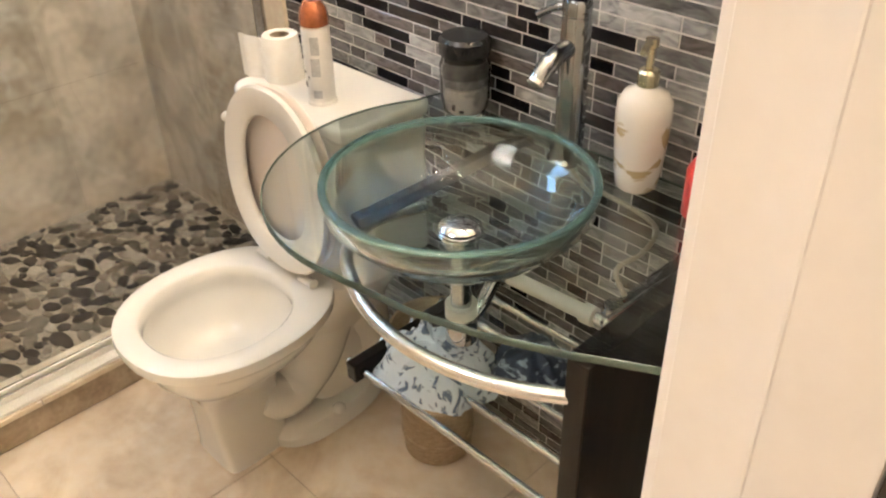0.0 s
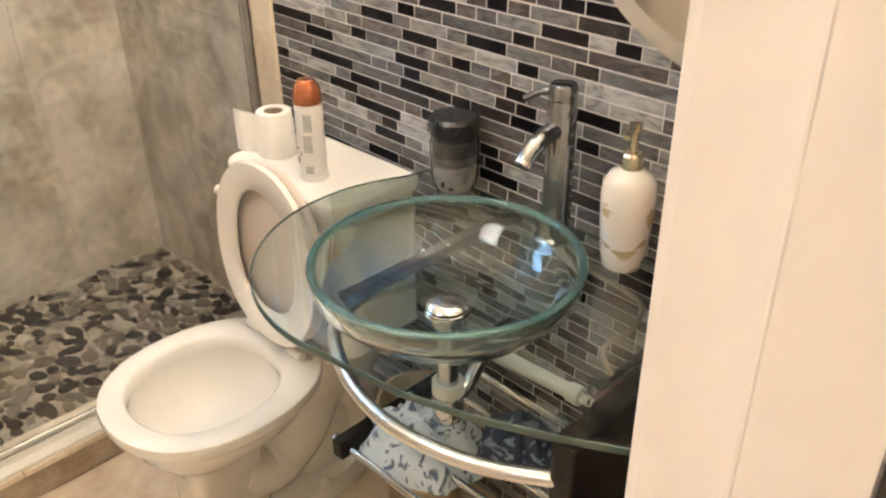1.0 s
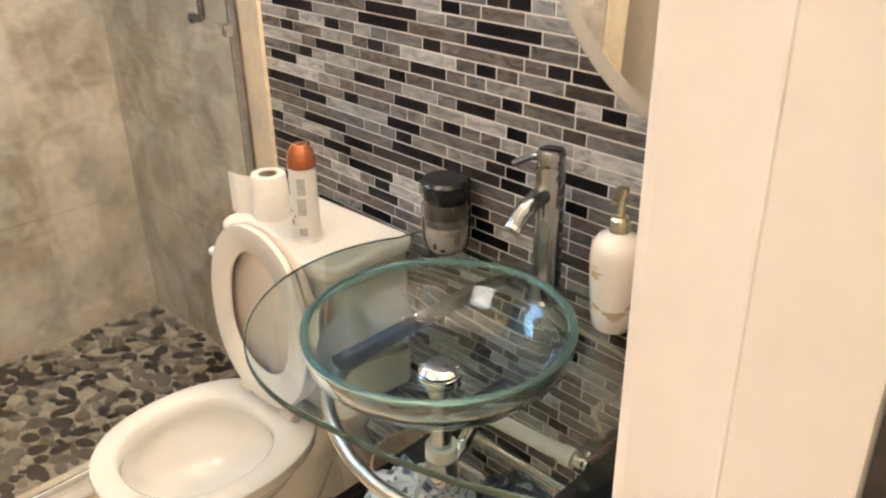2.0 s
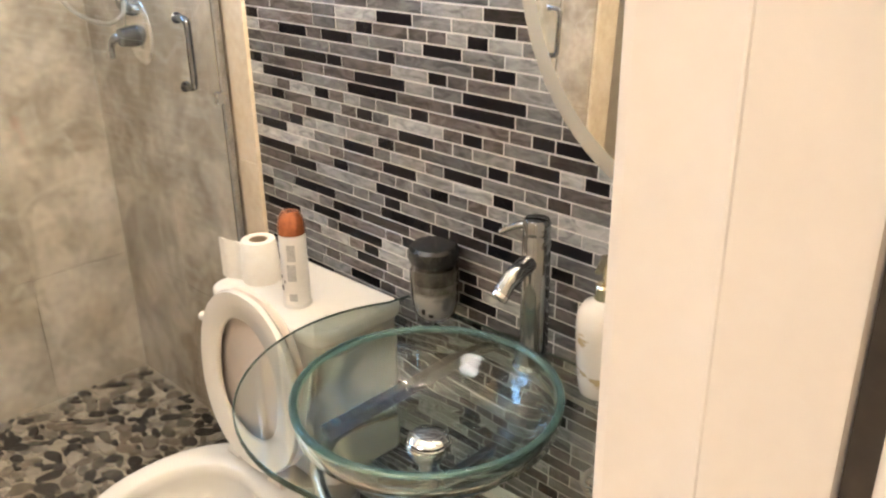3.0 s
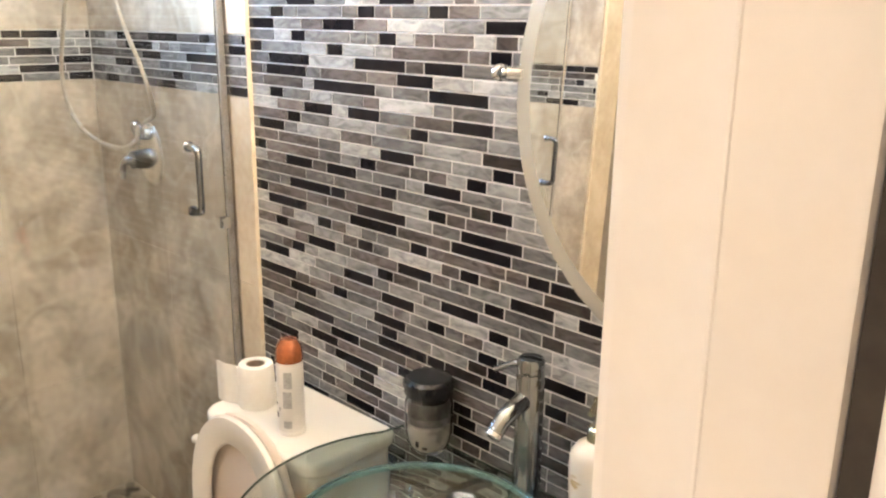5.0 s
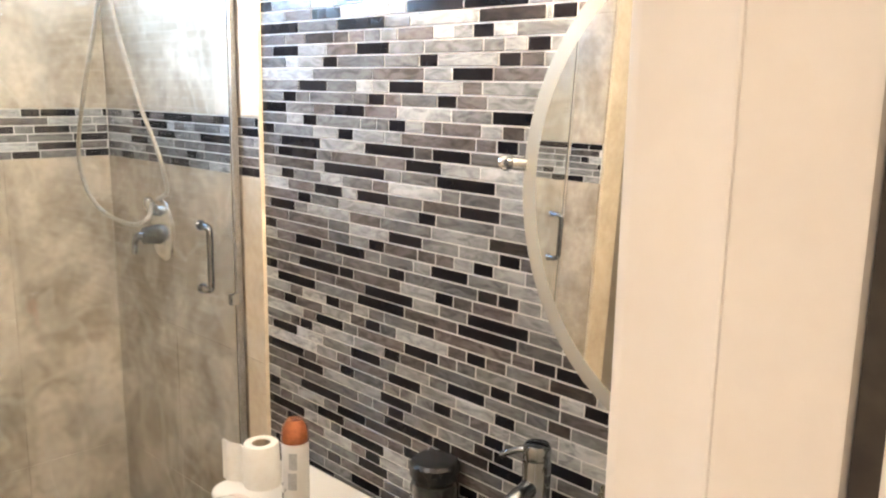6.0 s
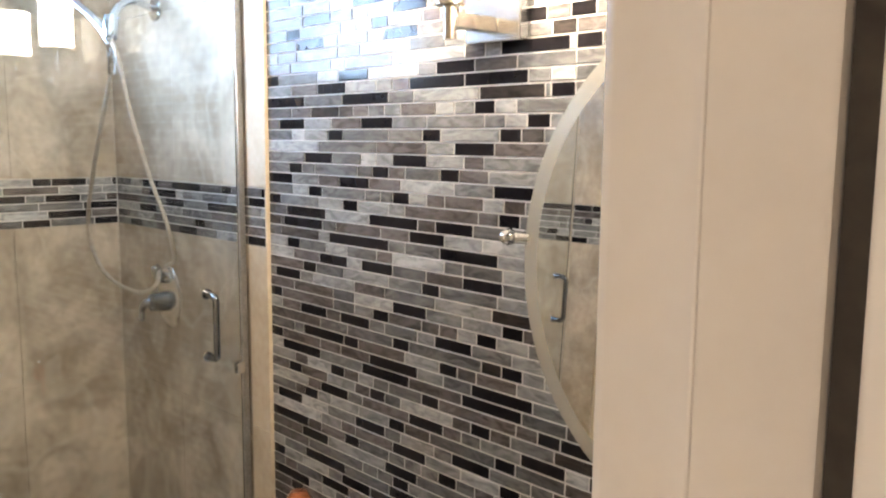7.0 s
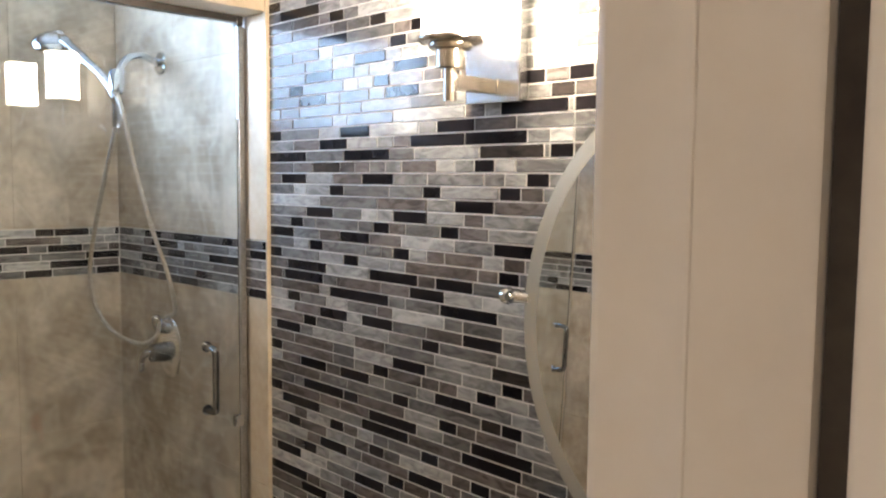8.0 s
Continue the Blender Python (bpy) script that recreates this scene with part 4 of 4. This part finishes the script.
# ---- tiles and pebbles ----
def tile_mesh(name, w, h, d, bevel, mats):
    """A tile lying in the plane across y: its face at y=-d, centred on x and z."""
    bm = box(-w / 2, -d, -h / 2, w / 2, 0, h / 2)
    front = [e for e in bm.edges if e.verts[0].co.y < -d / 2 and e.verts[1].co.y < -d / 2]
    bmesh.ops.bevel(bm, geom=front, offset=bevel, segments=1, affect="EDGES")
    back = [f for f in bm.faces if f.normal.y > 0.9]
    bmesh.ops.delete(bm, geom=back, context="FACES")
    me = bpy.data.meshes.new(name)
    bm.to_mesh(me)
    bm.free()
    me.materials.append(mats)
    return me


PITCH, GAP, TILE_D = 0.0246, 0.0030, 0.0018
LENGTHS = (0.034, 0.050, 0.074, 0.098, 0.124, 0.150)
tile_data = {}
rng = random.Random(7)


above = []


def mosaic_run(u0, u1, dark=36):
    """Splits a row into tiles: (start, end, kind)."""
    u, out, last = u0 - rng.random() * 0.08, [], -1
    while u < u1:
        kind = rng.choices((0, 1, 2, 3), (dark, 19, 26, 19))[0]
        if kind == 0 and dark < 60 and (last == 0 or any(p < u + 0.03 < q or p < u + 0.07 < q for p, q in above)):
            kind = rng.choice((1, 2, 3))
        length = rng.choices(LENGTHS, (2, 5, 4, 3, 1, 2) if kind == 0 else (2, 4, 5, 5, 4, 3))[0]
        a, b = max(u, u0), min(u + length, u1)
        if b - a > 0.010:
            out.append((a, b, kind))
        u += length + GAP
        last = kind
    above[:] = [(a, b) for a, b, k in out if k == 0]
    return out


def add_tile_faces(bm, a, b, z0, z1, d, kind, frame_m):
    """One bevelled tile in a joined mesh, 9 faces."""
    e = 0.0008
    back = [bm.verts.new(frame_m @ Vector(p)) for p in ((a, 0, z0), (b, 0, z0), (b, 0, z1), (a, 0, z1))]
    mid = [bm.verts.new(frame_m @ Vector(p)) for p in ((a, -d + e, z0), (b, -d + e, z0), (b, -d + e, z1), (a, -d + e, z1))]
    top = [bm.verts.new(frame_m @ Vector(p)) for p in ((a + e, -d, z0 + e), (b - e, -d, z0 + e), (b - e, -d, z1 - e), (a + e, -d, z1 - e))]
    for p, q in ((back, mid), (mid, top)):
        for i in range(4):
            bm.faces.new((p[i], p[(i + 1) % 4], q[(i + 1) % 4], q[i])).material_index = kind
    bm.faces.new(top).material_index = kind


def mosaic(parent, frame_m, u0, u1, z0, z1, pitch, single):
    """Glass strips in running rows; those for which single(u, z) holds are objects of their own."""
    rest, count = bmesh.new(), 0
    z = z0
    while z < z1 - 0.005:
        top = min(z + pitch - GAP, z1)
        for a, b, kind in mosaic_run(u0, u1, 100 if z + 1.5 * pitch > z1 else 40):
            d = TILE_D + rng.uniform(-0.0003, 0.0003)
            if single((a + b) / 2, z):
                key = (round(b - a, 3), round(top - z, 4), kind)
                if key not in tile_data:
                    tile_data[key] = tile_mesh("tile", b - a, top - z, TILE_D, 0.0008, MOSAIC[kind])
                ob = new("tile", tile_data[key])
                ob.parent = parent
                ob.matrix_basis = frame_m @ Matrix.Translation(((a + b) / 2, rng.uniform(-0.0002, 0.0002), (z + top) / 2))
                count += 1
            else:
                add_tile_faces(rest, a, b, z, top, d, kind, frame_m)
        z += pitch
    if rest.verts:
        ob = part("mosaic_tiles", rest, MOSAIC, parent)
        tagged(ob, kind="stuff")
    else:
        rest.free()
    return count


# The mosaic sheets of the long wall, row by row from the floor up: runs of quarter modules, K black, t dark taupe, a dot for the paler strips between.
SHEET_ROWS = {
    85: "4t",
    84: "4.12K",
    83: "19.4K",
    82: "30.4K",
    81: "16.8K16.4K",
    80: "35.4K",
    79: "26.8K",
    76: "10.8K16.8K21.4K4.4K",
    75: "68.4t",
    74: "59.12K1.4K",
    73: "4K18.8K16.8K",
    72: "16.8K16.12K12K",
    71: "12K11.12K20.12t1.4K",
    70: "14.8t32.4K",
    69: "4.8K16.8K28.4K",
    68: "19.4K20.4K12.4K",
    67: "50.8K",
    66: "12.8K16.8K",
    65: "7.4K20.4K12.4K",
    64: "8K14.8K28.8K",
    63: "13.4K19.4K20.4t",
    62: "4K19.4K32.4K",
    61: "6.12K12.12K4.8K",
    60: "4t1.12K23.8K",
    59: "19.16K12.12K",
    58: "6.4K",
    57: "16.8K4.8K16.8K",
    56: "11.4K28.4K",
    55: "2.8K48.8t",
    54: "36.8K16.4K",
    53: "4K27.4K20.4K",
    52: "10.8K4.8K16.8K",
    51: "36.4K16.4t4K",
    50: "11.12K4K20.4K",
    49: "4K26.12K12.12K",
    48: "4.12K12.12K12.12K",
    47: "19.4K20.4K20.4K8K",
    46: "6.4K20.4K20.4K12.8t",
    45: "16.8K16.8K16.8K4.4K",
    44: "11.4K20.4K20.4K",
    43: "2.8K16.8K16.8K12.4t",
    41: "12K11.4K20.4K",
    40: "10.8K16.8K16.4K8.8K",
    38: "11.12K12.12K4K8t8K4.4K",
    37: "4K18.8K12t",
    36: "16.8K16.4K",
    35: "12K11.12K18.4K",
    33: "28.8K17.8K",
    32: "19.4t",
    30: "13.8K",
}
ROW_H, ROW_0, QUARTER = 0.0247, -0.0007, 0.0489 / 4


def pale_run(a, b, blacks):
    """Fills the stretch a to b (quarter modules) with strips of one to four modules."""
    out, last = [], 0
    while a < b:
        n = min(rng.choices((4, 6, 8, 12, 16), (5, 2, 6, 5, 2))[0], b - a)
        if b - a - n < 3:
            n = b - a
        kind = rng.choices((1, 2, 3), (30, 38, 32))[0]
        if blacks and last and rng.random() < 0.28:
            kind, n = 0, min(n, 8)
        out.append((a, a + n, kind))
        last, a = kind, a + n
    return out


def sheet_row(n, count):
    """The strips of one row as (start, end, kind) in quarter modules."""
    text = SHEET_ROWS.get(n) or SHEET_ROWS.get(n + 12) or SHEET_ROWS.get(n + 24) or SHEET_ROWS.get(n - 12) or ""
    out, at, digits = [], 0, ""
    for c in text:
        if c.isdigit():
            digits += c
            continue
        n_q, digits = int(digits), ""
        out += pale_run(at, at + n_q, False) if c == "." else [(at, at + n_q, 0 if c == "K" else 4)]
        at += n_q
    known = max(at, 72)
    return out + pale_run(at, known, False) + pale_run(known, count, True)


def strip_wall(parent, frame_m, u0, u1, z1, single):
    """The long mosaic wall. Its rows fan out slightly, as they were laid."""
    rest, n = bmesh.new(), 0
    while ROW_0 + ROW_H * (n + 0.5) < z1:
        zc = ROW_0 + ROW_H * n
        fan = 0.022 * max(zc - 1.75, -0.95)
        for a, b, kind in sheet_row(n, int((u1 - u0) / QUARTER)):
            a, b = u0 + a * QUARTER + GAP / 2, min(u0 + b * QUARTER - GAP / 2, u1)
            if b - a < 0.006:
                continue
            u = (a + b) / 2
            m = frame_m @ Matrix.Translation((u, rng.uniform(-0.0002, 0.0002), zc + fan * (u + 1.2))) @ Matrix.Rotation(-math.atan(fan), 4, "Y") @ Matrix.Rotation(rng.uniform(-0.006, 0.006), 4, "X") @ Matrix.Rotation(rng.uniform(-0.004, 0.004), 4, "Z")
            h = ROW_H - GAP
            if single(u, zc):
                key = (round(b - a, 3), "strip", kind)
                if key not in tile_data:
                    tile_data[key] = tile_mesh("tile", b - a, h, TILE_D, 0.0012, MOSAIC[kind])
                ob = new("tile", tile_data[key])
                ob.parent = parent
                ob.matrix_basis = m
            else:
                add_tile_faces(rest, -(b - a) / 2, (b - a) / 2, -h / 2, h / 2, TILE_D, kind, m)
        n += 1
    tagged(part("mosaic_tiles", rest, MOSAIC, parent), kind="stuff")


NORTH = Matrix.Translation((0, WALL_Y + 0.004, 0))
strip_wall(wall_north, NORTH, JAMB_X + 0.002, DOOR_X, TOP, lambda u, z: -1.14 < u < -0.64 and 1.08 < z < 1.78)
BAND0, BAND1 = 1.4145, 1.5555


def band_grout(parent, frame_m, u0, u1):
    """The bed of light grout that a mosaic band is set in, flush with the stone tiles round it."""
    ob = part("band_grout", box(u0, -0.0055, BAND0 - 0.0005, u1, 0.0, BAND1 - 0.002), GROUT, parent)
    ob.matrix_basis = frame_m
    return frame_m @ Matrix.Translation((0, -0.0055, 0))


mosaic(wall_shower, band_grout(wall_shower, NORTH, LEFT_X + 0.007, JAMB_X - 0.001), LEFT_X + 0.008, JAMB_X - 0.001, BAND0, BAND1, 0.0235, lambda u, z: True)
WEST = Matrix.Translation((LEFT_X - 0.004, 0, 0)) @ Matrix.Rotation(radians(90), 4, "Z")
mosaic(wall_west, band_grout(wall_west, WEST, STALL_Y, WALL_Y), STALL_Y + 0.008, WALL_Y - 0.004, BAND0, BAND1, 0.0235, lambda u, z: True)


def stone_tiles(parent, frame_m, starts, z_rows, depth=0.010, skip=None):
    """Large wall tiles with thin recessed joints."""
    for a, b in starts:
        for z0, z1 in z_rows:
            for p, q, r, s in (skip(a, b, z0, z1) if skip else ((a, z0, b, z1),)):
                key = (round(r - p, 3), round(s - q, 3))
                if key not in tile_data:
                    tile_data[key] = tile_mesh("wall_tile", r - p - 0.0012, s - q - 0.0012, depth, 0.0006, WALL_TILE)
                ob = new("wall_tile", tile_data[key])
                ob.parent = parent
                ob.matrix_basis = frame_m @ Matrix.Translation(((p + r) / 2, rng.uniform(-0.0004, 0.0004), (q + s) / 2))


Z_ROWS = ((0.043, 0.5), (0.5, 0.957), (0.957, 1.4135), (1.5565, 2.0125), (2.0125, TOP))
stone_tiles(wall_shower, Matrix.Translation((0, WALL_Y + 0.007, 0)), ((LEFT_X + 0.0035, -2.11), (-2.11, JAMB_X - 0.080)), Z_ROWS)


def round_window(a, b, z0, z1):
    """Cuts a tile back to what is left beside the window's opening."""
    if b <= -0.30 or a >= 0.68 or z1 <= 1.88 or z0 >= 2.32:
        return ((a, z0, b, z1),)
    left = []
    if z0 < 1.88:
        left.append((a, z0, b, 1.88))
    if z1 > 2.32:
        left.append((a, 2.32, b, z1))
    m0, m1 = max(z0, 1.88), min(z1, 2.32)
    if a < -0.30:
        left.append((a, m0, -0.30, m1))
    if b > 0.68:
        left.append((0.68, m0, b, m1))
    return left


edges = [WALL_Y - 0.004 - 0.30 - 0.457 * k for k in range(5)]
cols = [(edges[0], WALL_Y - 0.004)] + [(edges[k + 1], edges[k]) for k in range(2)] + [(STALL_Y + 0.004, edges[2])]
stone_tiles(wall_west, Matrix.Translation((LEFT_X - 0.007, 0, 0)) @ Matrix.Rotation(radians(90), 4, "Z"), cols, Z_ROWS, skip=round_window)
SOUTH = Matrix.Translation((0, STALL_Y - 0.004, 0)) @ Matrix.Rotation(radians(180), 4, "Z")
mosaic(wall_stall, band_grout(wall_stall, SOUTH, -JAMB_X, -LEFT_X), -JAMB_X + 0.001, -LEFT_X - 0.009, BAND0, BAND1, 0.0235, lambda u, z: True)
stone_tiles(wall_stall, Matrix.Translation((0, STALL_Y - 0.007, 0)) @ Matrix.Rotation(radians(180), 4, "Z"), ((-JAMB_X + 0.001, 2.11), (2.11, -LEFT_X - 0.009)), Z_ROWS)

flat = Matrix.Rotation(radians(-90), 4, "X")
for i in range(7):
    for j in range(5):
        x0, y0 = CURB_X + 0.457 * i, WALL_Y - 0.457 * (j + 1)
        x1, y1 = min(x0 + 0.457, 1.24), y0 + 0.457
        key = ("floor", round(x1 - x0, 3))
        if key not in tile_data:
            tile_data[key] = tile_mesh("floor_tile", x1 - x0 - 0.002, 0.455, 0.004, 0.0008, FLOOR_TILE)
        ob = new("floor_tile", tile_data[key])
        ob.parent = floor
        ob.matrix_basis = Matrix.Translation(((x0 + x1) / 2, (y0 + y1) / 2, -0.004 + rng.uniform(-0.0003, 0))) @ flat


def pebble_ring(rx, ry, turn, seed):
    r = random.Random(seed)
    ph = [r.uniform(0, 6.28) for _ in range(3)]
    pts = []
    for k in range(11):
        a = 2 * math.pi * k / 11
        w = 1 + 0.07 * math.sin(2 * a + ph[0]) + 0.06 * math.sin(3 * a + ph[1])
        x, y = rx * w * math.cos(a), ry * w * math.sin(a)
        pts.append((x * math.cos(turn) - y * math.sin(turn), x * math.sin(turn) + y * math.cos(turn)))
    return pts


def pebble(bm, cx, cy, z, ring, height, kind):
    rows = []
    for s, h in ((1.0, -0.004), (1.0, height * 0.45), (0.93, height * 0.85), (0.80, height)):
        rows.append([bm.verts.new((cx + s * x, cy + s * y, z + h)) for x, y in ring])
    for a, b in zip(rows, rows[1:]):
        for i in range(len(a)):
            f = bm.faces.new((a[i], a[(i + 1) % len(a)], b[(i + 1) % len(b)], b[i]))
            f.material_index, f.smooth = kind, True
    f = bm.faces.new(rows[-1])
    f.material_index = kind


prng = random.Random(21)
placed, grid = [], {}
X0, X1, Y0, Y1 = LEFT_X + 0.012, CURB_X - 0.150, STALL_Y + 0.02, WALL_Y - 0.012
for radius, tries in ((0.026, 60), (0.021, 1200), (0.017, 6000), (0.013, 12000), (0.009, 12000)):
    for _ in range(tries):
        x, y = prng.uniform(X0 + radius * 0.8, X1 - radius * 0.8), prng.uniform(Y0, Y1 - radius * 0.8)
        r = radius * prng.uniform(0.9, 1.15)
        cell = (int(x / 0.08), int(y / 0.08))
        near = [p for i in (-1, 0, 1) for j in (-1, 0, 1) for p in grid.get((cell[0] + i, cell[1] + j), ())]
        if all((x - p[0]) ** 2 + (y - p[1]) ** 2 > ((r + p[2]) * 0.93) ** 2 for p in near):
            grid.setdefault(cell, []).append((x, y, r))
            placed.append((x, y, r))
placed.sort(key=lambda p: p[0] ** 2 + p[1] ** 2)
rest = bmesh.new()
for k, (x, y, r) in enumerate(placed):
    q = prng.uniform(1.1, 1.6)
    ring = pebble_ring(r * q, r / q ** 0.6, prng.gauss(0.35, 0.6), k)
    kind = prng.choices((0, 1, 2, 3), (40, 25, 19, 16))[0]
    if k < 300:
        bm = bmesh.new()
        pebble(bm, 0, 0, 0, ring, prng.uniform(0.004, 0.006), kind)
        ob = part("pebble", bm, PEBBLES, pan)
        ob.location = (x, y, PAN_Z - 0.006)
    else:
        pebble(rest, x, y, PAN_Z - 0.006, ring, prng.uniform(0.004, 0.006), kind)
if rest.verts:
    tagged(part("pebbles", rest, PEBBLES, pan), kind="stuff")
